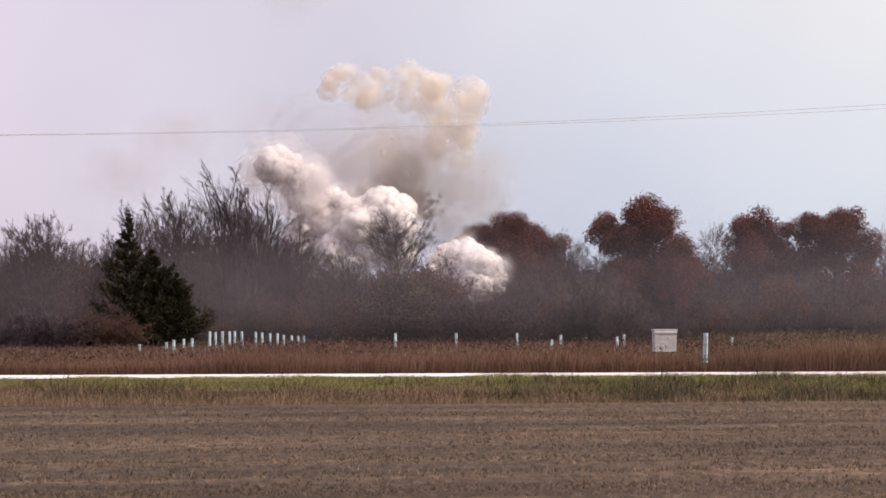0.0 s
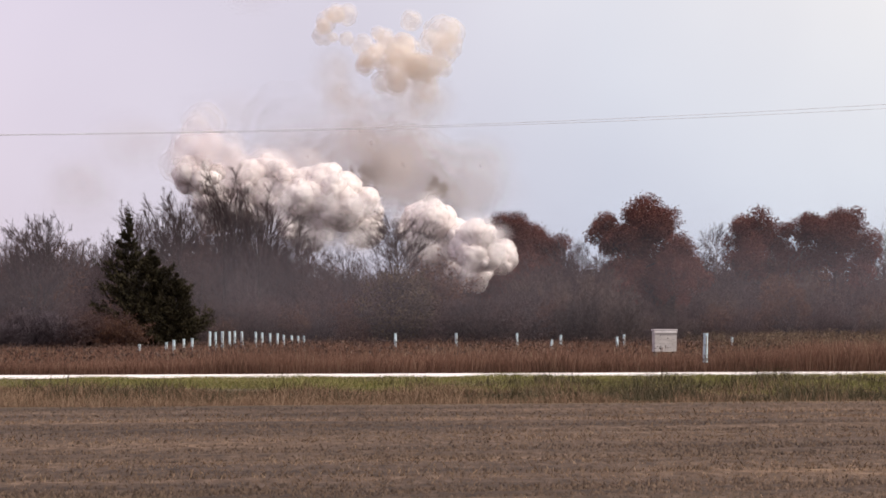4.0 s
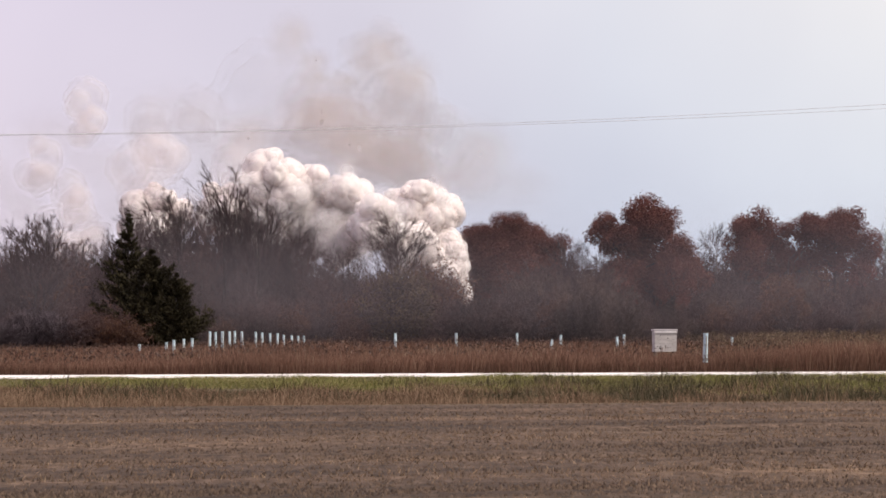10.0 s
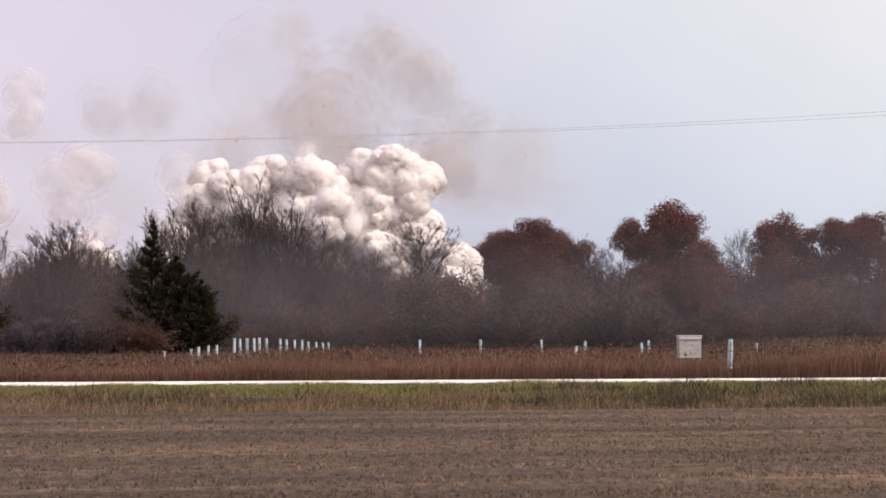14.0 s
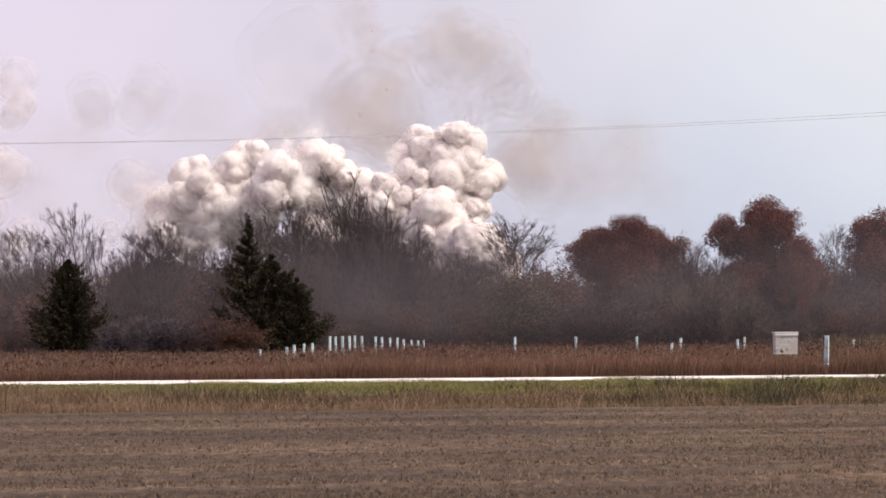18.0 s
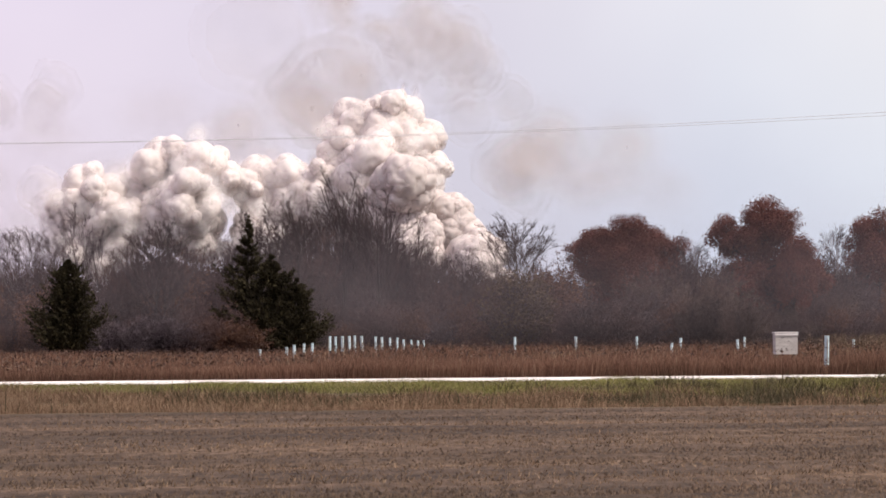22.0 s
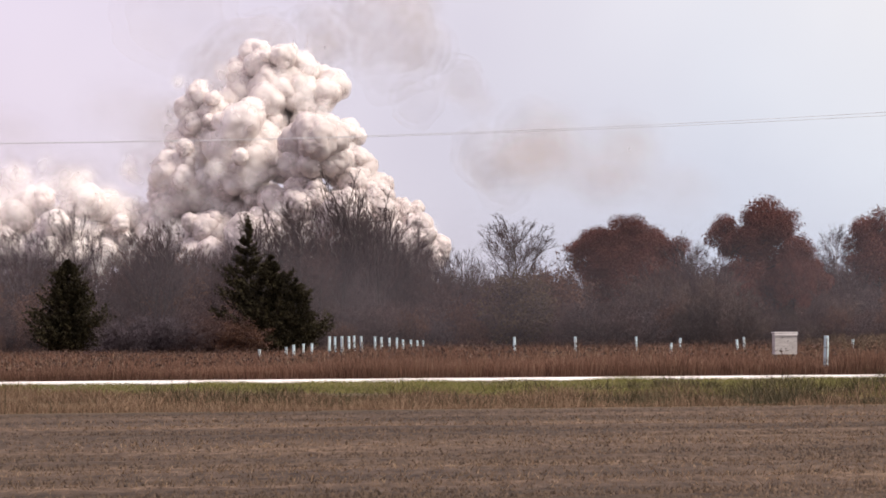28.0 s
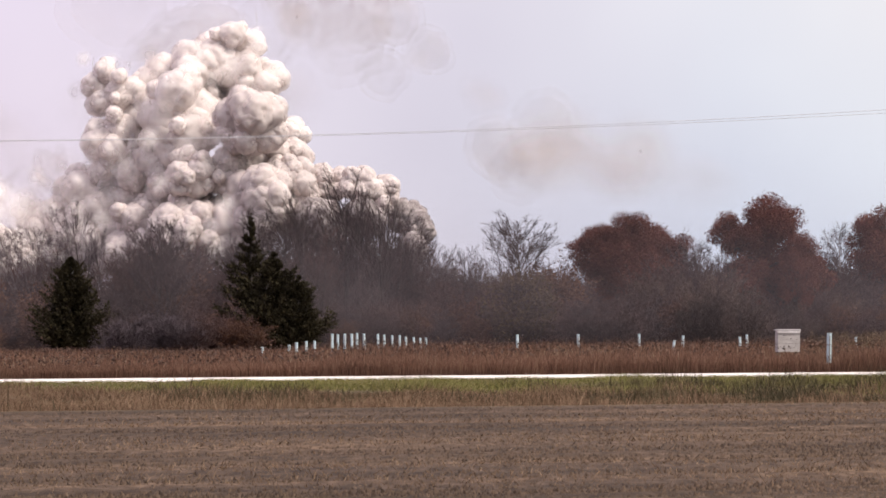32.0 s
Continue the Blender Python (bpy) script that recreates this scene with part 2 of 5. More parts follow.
def part(name, data, mat, parent, label=""):
    """One mesh object under a thing; data is a bmesh or a finished mesh."""
    if isinstance(data, bmesh.types.BMesh):
        me = bpy.data.meshes.new(name)
        data.to_mesh(me)
        data.free()
        me.materials.append(mat)
        data = me
    ob = new(name, data)
    ob.parent = parent
    return tagged(ob, label)


def thing(name, m, label, category, group="", kind=""):
    ob = new(name)
    ob.matrix_basis = m
    return tagged(ob, label, category, group, kind)


def box(bm, size, at, bevel=0.0):
    made = bmesh.ops.create_cube(bm, size=1.0, matrix=Matrix.Translation(at) @ Matrix.Diagonal((*size, 1)))
    if bevel:
        edges = {e for v in made["verts"] for e in v.link_edges}
        bmesh.ops.bevel(bm, geom=list(edges), offset=bevel, segments=2, affect="EDGES")
    return bm


def tubes(pts, rad, sides=3):
    """Tapered tubes along many polylines at once: pts B x N x 3, rad B x N. Vertices and quad faces."""
    b, n, _ = pts.shape
    tan = np.gradient(pts, axis=1)
    tan /= np.linalg.norm(tan, axis=2, keepdims=True) + 1e-9
    ref = np.where(np.abs(tan[..., 2:3]) < 0.9, np.array([0.0, 0, 1]), np.array([1.0, 0, 0]))
    u = np.cross(tan, ref)
    u /= np.linalg.norm(u, axis=2, keepdims=True) + 1e-9
    v = np.cross(tan, u)
    ang = np.arange(sides) * 2 * np.pi / sides
    ring = (u[:, :, None] * np.cos(ang)[:, None] + v[:, :, None] * np.sin(ang)[:, None]) * rad[:, :, None, None] + pts[:, :, None]
    idx = np.arange(b * n * sides).reshape(b, n, sides)
    lo, hi = idx[:, :-1], idx[:, 1:]
    nxt = np.roll(np.arange(sides), -1)
    faces = np.stack([lo, lo[..., nxt], hi[..., nxt], hi], axis=-1).reshape(-1, 4)
    return ring.reshape(-1, 3), faces


def joined(pieces):
    """Several (vertices, faces) as one."""
    vs, fs, base = [], [], 0
    for v, f in pieces:
        vs.append(v)
        fs.append(f + base)
        base += len(v)
    return np.concatenate(vs), np.concatenate(fs)


def sprout(rng, pts, rad, count, t0, t1, angle, ratio, n, droop, wander, thick, lean=(0, 0, 0)):
    """Side shoots of many branches: count from each, between t0 and t1 of its length."""
    b, k, _ = pts.shape
    par = np.repeat(np.arange(b), count)
    t = rng.uniform(t0, t1, len(par)) * (k - 1)
    i = np.minimum(t.astype(int), k - 2)
    f = (t - i)[:, None]
    base = pts[par, i] * (1 - f) + pts[par, i + 1] * f
    r0 = (rad[par, i] * (1 - f[:, 0]) + rad[par, i + 1] * f[:, 0]) * thick
    tan = pts[par, i + 1] - pts[par, i]
    tan /= np.linalg.norm(tan, axis=1, keepdims=True) + 1e-9
    off = rng.normal(size=(len(par), 3))
    off -= (off * tan).sum(1, keepdims=True) * tan
    off /= np.linalg.norm(off, axis=1, keepdims=True) + 1e-9
    a = np.radians(angle) * rng.uniform(0.7, 1.3, len(par))[:, None]
    way = tan * np.cos(a) + off * np.sin(a)
    length = np.linalg.norm(np.diff(pts, axis=1), axis=2).sum(1)[par] * ratio * rng.uniform(0.6, 1.25, len(par)) * (1.15 - 0.5 * t / (k - 1))
    out = np.zeros((len(par), n + 1, 3))
    out[:, 0] = base
    for s in range(n):
        way = way + np.array([0, 0, droop]) / n + np.array(lean) / n + rng.normal(size=way.shape) * wander
        way /= np.linalg.norm(way, axis=1, keepdims=True) + 1e-9
        out[:, s + 1] = out[:, s] + way * (length / n)[:, None]
    rr = r0[:, None] * np.linspace(1, 0.45, n + 1)[None]
    return out, rr


def stem(rng, height, radius, bend=0.03, lean=(0, 0), n=9, foot=(0, 0)):
    z = np.linspace(0, height, n + 1)
    p = np.zeros((1, n + 1, 3))
    wob = np.cumsum(rng.normal(size=(n + 1, 2)) * bend * height / n, axis=0)
    p[0, :, :2] = wob - wob[0] + np.array(lean) * (z / height)[:, None] ** 1.3 * height + np.array(foot)
    p[0, :, 2] = z
    return p, (radius * np.linspace(1, 0.22, n + 1) ** 1.1)[None]


def leaves_at(rng, tips, per, spread, size):
    """Leaf clumps: small bent quads scattered round the tips."""
    c = np.repeat(tips, per, axis=0) + rng.normal(size=(len(tips) * per, 3)) * spread
    u = rng.normal(size=c.shape)
    u /= np.linalg.norm(u, axis=1, keepdims=True)
    v = np.cross(u, rng.normal(size=c.shape))
    v /= np.linalg.norm(v, axis=1, keepdims=True) + 1e-9
    s = size * rng.uniform(0.5, 1.3, (len(c), 1))
    verts = np.stack([c - u * s, c + v * s * 0.7, c + u * s, c - v * s * 0.7], axis=1).reshape(-1, 3)
    return verts, np.arange(len(c) * 4).reshape(-1, 4)


def thick_min(rr, least):
    return np.maximum(rr, least)


# ---- trees: each kind gives (trunk mesh, crown mesh, leaf mesh or None) ----
def bare_tree(seed, height, width, clear=0.2, limbs=20, stems=1, twig=TWIG, bark=BARK, sway=(0, 0, 0), lean=0.0, steep=1.0, least=0.034):
    """A leafless tree: limbs that sweep up from the trunk to a domed outline, with ever finer twigs along them."""
    rng = np.random.default_rng(seed)
    wood, fine = [], []
    for s in range(stems):
        foot = rng.normal(size=2) * 0.5 * (stems > 1)
        side = np.array([lean, 0]) + rng.normal(size=2) * (0.02 if stems == 1 else 0.09)
        h = height * (1 if s == 0 else rng.uniform(0.72, 0.96))
        w = width / (1 if stems == 1 else 1.35)
        p, r = stem(rng, h * 0.88, 0.0115 * height / math.sqrt(stems), 0.05, side, 9, foot)
        wood.append(tubes(p, thick_min(r, 0.05), 6))
        n = limbs
        t = clear + (0.93 - clear) * np.sort(rng.uniform(0, 1, n)) ** 1.15
        phi = np.arange(n) * 2.39996 + rng.uniform(0, 0.8, n)
        k = np.minimum((t * 9).astype(int), 8)
        base = p[0, k] + (p[0, k + 1] - p[0, k]) * (t * 9 - k)[:, None]
        reach = w * np.sqrt(np.clip(1 - ((t - 0.30) / 0.78) ** 2, 0.05, 1)) * rng.uniform(0.5, 1.05, n)
        up = h * steep * (0.10 + 0.30 * (1 - t)) * rng.uniform(0.8, 1.2, n)
        f = np.linspace(0, 1, 9)[None, :, None]
        out = np.stack([np.cos(phi) * reach, np.sin(phi) * reach, np.zeros(n)], axis=1)
        ends = base[:, None] + out[:, None] * f ** 0.85 + np.array([0, 0, 1.0]) * up[:, None, None] * f ** 1.2
        ends += np.array(sway) * f ** 2 * reach[:, None, None]
        ends[:, 1:] += np.cumsum(rng.normal(size=(n, 8, 3)) * 0.010 * w, axis=1)
        lr = (0.0048 * height / math.sqrt(stems)) * (1.25 - t)[:, None] * np.linspace(1, 0.2, 9)[None]
        wood.append(tubes(ends, thick_min(lr, least), 4))
        p2, r2 = sprout(rng, ends, lr, 7, 0.12, 0.9, 30, 0.42, 5, 0.15, 0.03, 0.5, sway)
        p2b, r2b = sprout(rng, p, r, 12, 0.45, 0.98, 28, 0.20, 5, 0.1, 0.03, 0.35, sway)
        p2, r2 = np.concatenate([p2, p2b]), np.concatenate([r2, r2b])
        fine.append(tubes(p2, thick_min(r2, 0.019), 3))
        p3, r3 = sprout(rng, p2, r2, 6, 0.15, 0.95, 30, 0.46, 3, 0.1, 0.04, 0.5, sway)
        fine.append(tubes(p3, thick_min(r3, 0.011), 3))
        p4, r4 = sprout(rng, p3, r3, 5, 0.15, 1.0, 30, 0.5, 1, 0.05, 0.05, 0.5, sway)
        fine.append(tubes(p4, thick_min(r4, 0.006), 3))
    return mesh_of("trunk", *joined(wood), bark, True), mesh_of("crown", *joined(fine), twig), None


def oak(seed, height, width, clear=0.3, leaf=LEAF_RED, lobes=22, fill=260, size=0.22, gap=1.0):
    """A broad crown of leafy lobes, each carried by its own limb."""
    rng = np.random.default_rng(seed)
    p, r = stem(rng, height * 0.72, 0.02 * height, 0.05, rng.normal(size=2) * 0.03, 9)
    mid, tall = height * (clear + 1) / 2, height * (1 - clear) / 2
    i = np.arange(lobes)
    phi = i * 2.39996 + rng.uniform(0, 0.6, lobes)
    u = 1 - 1.75 * (i + 0.5) / lobes + rng.normal(size=lobes) * 0.06
    flat = np.sqrt(np.clip(1 - u * u, 0.02, 1))
    k = rng.uniform(0.62, 0.86, lobes)
    ctr = np.stack([np.cos(phi) * flat * width * k, np.sin(phi) * flat * width * k, mid + u * tall * k], axis=1)
    big = width * rng.uniform(0.24, 0.42, lobes) * gap
    ends = np.zeros((lobes, 6, 3))
    start = np.clip(rng.uniform(0.35, 0.95, lobes), 0, np.clip(ctr[:, 2] / (height * 0.72) - 0.08, 0.2, 0.98)) * 9
    j = np.minimum(start.astype(int), 8)
    base = p[0, j] + (p[0, j + 1] - p[0, j]) * (start - j)[:, None]
    for s in range(6):
        f = s / 5
        ends[:, s] = base + (ctr - base) * np.array([f, f, f ** 1.25 if s else 0])
    ends[:, 1:-1] += rng.normal(size=(lobes, 4, 3)) * 0.03 * width
    lr = (0.0085 * height) * np.linspace(1, 0.3, 6)[None] * rng.uniform(0.7, 1.2, (lobes, 1))
    p2, r2 = sprout(rng, ends, lr, 9, 0.3, 0.95, 48, 0.24, 3, 0.05, 0.16, 0.6)
    p3, r3 = sprout(rng, p2, r2, 5, 0.2, 1.0, 45, 0.55, 2, 0.1, 0.2, 0.6)
    n = fill
    way = rng.normal(size=(lobes, n, 3))
    way /= np.linalg.norm(way, axis=2, keepdims=True)
    reach = rng.uniform(0.2, 1.0, (lobes, n, 1)) ** 0.5 * (1 + 0.06 * rng.normal(size=(lobes, n, 1)))
    tips = (ctr[:, None] + way * reach * big[:, None, None] * np.array([1, 1, 0.85])).reshape(-1, 3)
    lv, lf = leaves_at(rng, np.concatenate([tips, p3[:, -1]]), 1, 0.08, size)
    wood = joined([tubes(p, r, 7), tubes(ends, thick_min(lr, 0.03), 4)])
    fine = joined([tubes(p2, thick_min(r2, 0.018), 3), tubes(p3, thick_min(r3, 0.012), 3)])
    return mesh_of("trunk", *wood, BARK, True), mesh_of("twig_work", *fine, TWIG), mesh_of("foliage", lv, lf, leaf)


def lobed_oak(seed, b, d, lobes, leaf=LEAF_RED, clear=0.3, size=0.092, density=1.4):
    """An oak whose crown is told by its main lobes (bearing from the trunk, elevation, radius, all in 1/4950 rad): each on a limb of its own, made of leafy clumps with gaps between."""
    rng = np.random.default_rng(seed)
    unit = d / FAR
    at = np.array(lobes, dtype=float)
    main = np.stack([at[:, 0] * unit, rng.uniform(-0.35, 0.35, len(at)) * 60 * unit, EYE + at[:, 1] * unit], axis=1)
    wide = at[:, 2] * unit * 1.16
    height = float((main[:, 2] + wide).max())
    p, r = stem(rng, height * 0.72, 0.018 * height, 0.04, (0, 0), 9)
    k = 9
    way = rng.normal(size=(len(at), k, 3))
    way /= np.linalg.norm(way, axis=2, keepdims=True)
    ctr = (main[:, None] + way * wide[:, None, None] * rng.uniform(0.35, 0.80, (len(at), k, 1))).reshape(-1, 3)
    big = (wide[:, None] * rng.uniform(0.38, 0.60, (len(at), k))).reshape(-1)
    top = np.clip(main[:, 2] / (height * 0.72) - 0.18, clear, 0.97) * 9
    j = np.minimum(top.astype(int), 8)
    base = p[0, j] + (p[0, j + 1] - p[0, j]) * (top - j)[:, None]
    f = np.linspace(0, 1, 6)[None, :, None]
    ends = base[:, None] * (1 - f) + main[:, None] * f
    ends[:, 1:-1] += rng.normal(size=(len(at), 4, 3)) * 0.25
    lr = 0.0085 * height * np.linspace(1, 0.35, 6)[None] * rng.uniform(0.7, 1.1, (len(at), 1))
    own = np.repeat(main, k, axis=0)
    g = np.linspace(0, 1, 4)[None, :, None]
    sub = own[:, None] * (1 - g) + ctr[:, None] * g
    sub[:, 1:-1] += rng.normal(size=(len(ctr), 2, 3)) * 0.12
    sr = np.full((len(ctr), 1), 0.045) * np.linspace(1, 0.5, 4)[None]
    p2, r2 = sprout(rng, sub, sr, 9, 0.3, 1.0, 45, 0.5, 3, 0.1, 0.12, 0.6)
    p3, r3 = sprout(rng, p2, r2, 4, 0.2, 1.0, 40, 0.5, 2, 0.1, 0.15, 0.6)
    tips = []
    for c, q in zip(ctr, big):
        n = int(120 * density * (q / 0.5) ** 2.0) + 60
        w = rng.normal(size=(n, 3))
        w /= np.linalg.norm(w, axis=1, keepdims=True)
        tips.append(c + w * q * (rng.uniform(0.1, 1.0, (n, 1)) ** 0.5) * (1 + 0.10 * rng.normal(size=(n, 1))) * np.array([1, 1, 0.85]))
    lv, lf = leaves_at(rng, np.concatenate([*tips, p3[:, -1]]), 1, 0.07, size)
    wood = joined([tubes(p, r, 7), tubes(ends, thick_min(lr, 0.03), 5), tubes(sub, sr, 4)])
    fine = joined([tubes(p2, thick_min(r2, 0.016), 3), tubes(p3, thick_min(r3, 0.010), 3)])
    ob = thing("oak_tree", pose(spot(b, d), d, 0), "oak holding dark red-brown autumn leaves", "tree", "oaks in the woods")
    part("trunk", mesh_of("trunk", *wood, BARK, True), None, ob)
    part("twig_work", mesh_of("twig_work", *fine, TWIG), None, ob)
    part("foliage", mesh_of("foliage", lv, lf, leaf), None, ob)
    return ob


def cedar(seed, height, width, shaggy=1.0, taper=1.12):
    """A red cedar: short boughs all the way up, clothed in upswept sprays."""
    rng = np.random.default_rng(seed)
    p, r = stem(rng, height, 0.016 * height, 0.02)
    n = int(130 * shaggy)
    t = rng.uniform(0.02, 0.985, n)
    i = t * 9
    k = np.minimum(i.astype(int), 8)
    base = p[0, k] + (p[0, k + 1] - p[0, k]) * (i - k)[:, None]
    ang = rng.uniform(0, 2 * np.pi, n)
    bulge = 1 + 0.18 * np.sin(ang * 2 + t * 9 + seed) + 0.16 * np.sin(t * 23 + ang)
    reach = width * np.clip(1.0 - t, 0, 1) ** taper * np.clip((1 - t) * 4.0, 0, 1) ** 0.6 * np.clip(t * 3.2 + 0.60, 0, 1) * bulge * rng.uniform(0.65, 1.15, n)
    way = np.stack([np.cos(ang), np.sin(ang), rng.uniform(-0.05, 0.5, n)], axis=1)
    q = np.zeros((n, 5, 3))
    for s in range(5):
        f = s / 4
        q[:, s] = base + way * (reach * f)[:, None] + np.array([0, 0, 0.5]) * (reach * (f ** 2 - 0.6 * f))[:, None]
    rr = np.full((n, 5), 0.012)
    boughs = tubes(q, rr, 3)
    along = rng.uniform(0.12, 1.04, (n, 120))
    j = np.minimum((along * 4).astype(int), 3)
    rows = np.arange(n)[:, None]
    at = q[rows, j] + (q[rows, np.minimum(j + 1, 4)] - q[rows, j]) * (along * 4 - j)[..., None]
    at = at.reshape(-1, 3) + rng.normal(size=(n * 120, 3)) * np.array([0.17, 0.17, 0.12]) * (0.2 + 0.8 * np.repeat(1 - t, 120))[:, None]
    up = np.repeat(way, 120, axis=0) + np.array([0, 0, 0.7]) + rng.normal(size=at.shape) * 0.6
    up /= np.linalg.norm(up, axis=1, keepdims=True)
    across = np.cross(up, rng.normal(size=at.shape))
    across /= np.linalg.norm(across, axis=1, keepdims=True) + 1e-9
    size = rng.uniform(0.14, 0.38, (len(at), 1)) * (0.5 + 0.5 * np.repeat(1 - t, 120))[:, None]
    verts = np.stack([at, at + up * size * 0.5 + across * size * 0.3, at + up * size, at + up * size * 0.5 - across * size * 0.3], axis=1).reshape(-1, 3)
    return mesh_of("trunk", *joined([tubes(p, r, 6), boughs]), BARK, True), mesh_of("crown", verts, np.arange(len(verts)).reshape(-1, 4), NEEDLE), None


def shrub(seed, height, width, twig=TWIG, leaf=None, stems=16):
    """A many-stemmed thicket bush, dense with fine twigs to the ground."""
    rng = np.random.default_rng(seed)
    p = np.zeros((stems, 6, 3))
    ang = rng.uniform(0, 2 * np.pi, stems)
    out = rng.uniform(0.1, 1.0, stems) * width * 0.62
    z = np.linspace(0, 1, 6)
    h = height * (1.0 - 0.45 * (out / (width * 0.62)) ** 2) * rng.uniform(0.75, 0.95, stems)
    for s in range(6):
        p[:, s, 0] = np.cos(ang) * out * (0.35 + 0.65 * z[s] ** 0.8)
        p[:, s, 1] = np.sin(ang) * out * (0.35 + 0.65 * z[s] ** 0.8)
        p[:, s, 2] = h * z[s]
    p[:, 1:] += rng.normal(size=(stems, 5, 3)) * 0.06 * height
    p[:, 0, 2] = -0.05
    r = np.full((stems, 1), 0.05) * np.linspace(1, 0.35, 6)[None]
    wood = tubes(p, r, 4)
    p1, r1 = sprout(rng, p, r, 12, 0.05, 1.0, 45, 0.4, 3, 0.2, 0.16, 0.7)
    p2, r2 = sprout(rng, p1, r1, 8, 0.05, 1.0, 42, 0.5, 2, 0.15, 0.18, 0.7)
    p3, r3 = sprout(rng, p2, r2, 2, 0.1, 1.0, 40, 0.6, 1, 0.1, 0.18, 0.7)
    fine = joined([tubes(p1, thick_min(r1, 0.02), 3), tubes(p2, thick_min(r2, 0.014), 3), tubes(p3, thick_min(r3, 0.010), 3)])
    lm = None
    if leaf:
        lv, lf = leaves_at(rng, p2[:, -1], 8, 0.25, 0.10)
        lm = mesh_of("foliage", lv, lf, leaf)
    return mesh_of("stem", *wood, BARK, True), mesh_of("crown", *fine, twig), lm


def tallest(meshes):
    """Height of the highest point of a plant's meshes."""
    top = 0.0
    for me in meshes:
        if me:
            co = np.empty(len(me.vertices) * 3, dtype=np.float32)
            me.vertices.foreach_get("co", co)
            top = max(top, float(np.percentile(co[2::3], 99.9)))
    return top


def plant(name, meshes, b, e, d, turn, label, category="tree", group="", wide=1.0):
    """A plant at bearing b and depth d whose top stands at elevation e."""
    ob = thing(name, pose(spot(b, d), d, 0, 0, 0, turn), label, category, group)
    size = rise(e, d) / tallest(meshes)
    ob.scale = (size * wide, size * wide, size)
    for me in meshes:
        if me:
            part(me.name.split(".")[0], me, None, ob)
    return ob


# ---- ground and road ----
def level(v):
    """Height of the ground, by depth square to the road: field, shallow ditch, bank, road bed, meadow."""
    return np.interp(v, [0, 57, 61, 66, 90, 95, 104, 108, 600], [0, 0, 0.06, -0.12, 0.0, 0.08, 0.08, 0.0, 0.0])


def build_ground():
    xs = np.concatenate([[-3000, -900, -300, -120], np.linspace(-62, 62, 90), [120, 300, 900, 3000]])
    vs = np.concatenate([[-900, -200, -40], np.linspace(2, 66, 150), np.linspace(67, 130, 60), np.linspace(140, 420, 30), [600, 1200, 4000]])
    gx, gv = np.meshgrid(xs, vs)
    gy = gv + SKEW * np.clip(gx, -120, 120)
    rough = np.random.default_rng(4).normal(size=gx.shape) * 0.010 * (gv < 58) * (np.abs(gx) < 70)
    ridges = 0.010 * np.sin(gv * 1.9 + 0.2 * np.sin(gx * 0.2)) * (gv < 58)
    z = level(gv) + rough + ridges
    vv = np.stack([gx, gy, z], axis=-1).reshape(-1, 3)
    i = np.arange(gx.size).reshape(gx.shape)
    f = np.stack([i[:-1, :-1], i[:-1, 1:], i[1:, 1:], i[1:, :-1]], axis=-1).reshape(-1, 4)
    tagged(new("ground", mesh_of("ground", vv, f, SOIL, True)), "brown harvested field and meadow soil", "ground", kind="structure")
    # the gravel road, a cambered slab on its bed
    x = np.linspace(-110, 110, 120)
    prof = [(97.0, 0.0), (97.3, 0.11), (99.9, 0.17), (102.4, 0.11), (102.7, 0.0)]
    vv = np.array([[(px, v + SKEW * px, z) for v, z in prof] for px in x]).reshape(-1, 3)
    k = len(prof)
    i = np.arange(len(x) * k).reshape(len(x), k)
    f = np.stack([i[:-1, :-1], i[1:, :-1], i[1:, 1:], i[:-1, 1:]], axis=-1).reshape(-1, 4)
    tagged(new("road", mesh_of("road", vv, f, GRAVEL, True)), "pale gravel country road between grass banks", "road", kind="structure")


def blades(rng, x, v, height, width, lean=0.25, droop=0.0):
    """One slender blade (a bent pair of triangles) at every x, v."""
    n = len(x)
    base = np.stack([x, v + SKEW * x, level(v) - 0.02], axis=1)
    a = rng.uniform(0, np.pi, n)
    w = np.stack([np.cos(a), np.sin(a) * 0.5, np.zeros(n)], axis=1) * (width * rng.uniform(0.5, 1.5, n))[:, None]
    tilt = rng.normal(size=(n, 3)) * lean * height[:, None]
    tilt[:, 2] = 0
    tip = base + tilt + np.array([0, 0, 1]) * height[:, None]
    mid = base + tilt * 0.35 + np.array([0, 0, 1]) * (height * 0.6)[:, None]
    vv = np.stack([base - w, base + w, mid + w * 0.8, tip, mid - w * 0.8], axis=1).reshape(-1, 3)
    i = np.arange(n)[:, None] * 5
    tri = np.concatenate([i + [0, 1, 2], i + [0, 2, 4], i + [4, 2, 3]], axis=0)
    return vv, tri


def strip(rng, n, v0, v1, power=1.0):
    """n places over the visible width of a strip along the road."""
    v = v0 + (v1 - v0) * rng.uniform(0, 1, n) ** power
    s = rng.uniform(-0.235, 0.19, n)
    x = s * v / (1 - SKEW * s)
    return x, v


def patch_noise(x, y, seed):
    r = np.random.default_rng(seed)
    out = np.zeros_like(x)
    for k in range(7):
        a, f = r.uniform(0, 6.3), r.uniform(0.6, 2.4)
        out += np.sin((x * np.cos(a) + y * np.sin(a)) * f + r.uniform(0, 6.3))
    return out / 3.0


def stuff(name, v, f, mat, label, category):
    return tagged(new(name, mesh_of(name, v, f, mat)), label, category, kind="stuff")


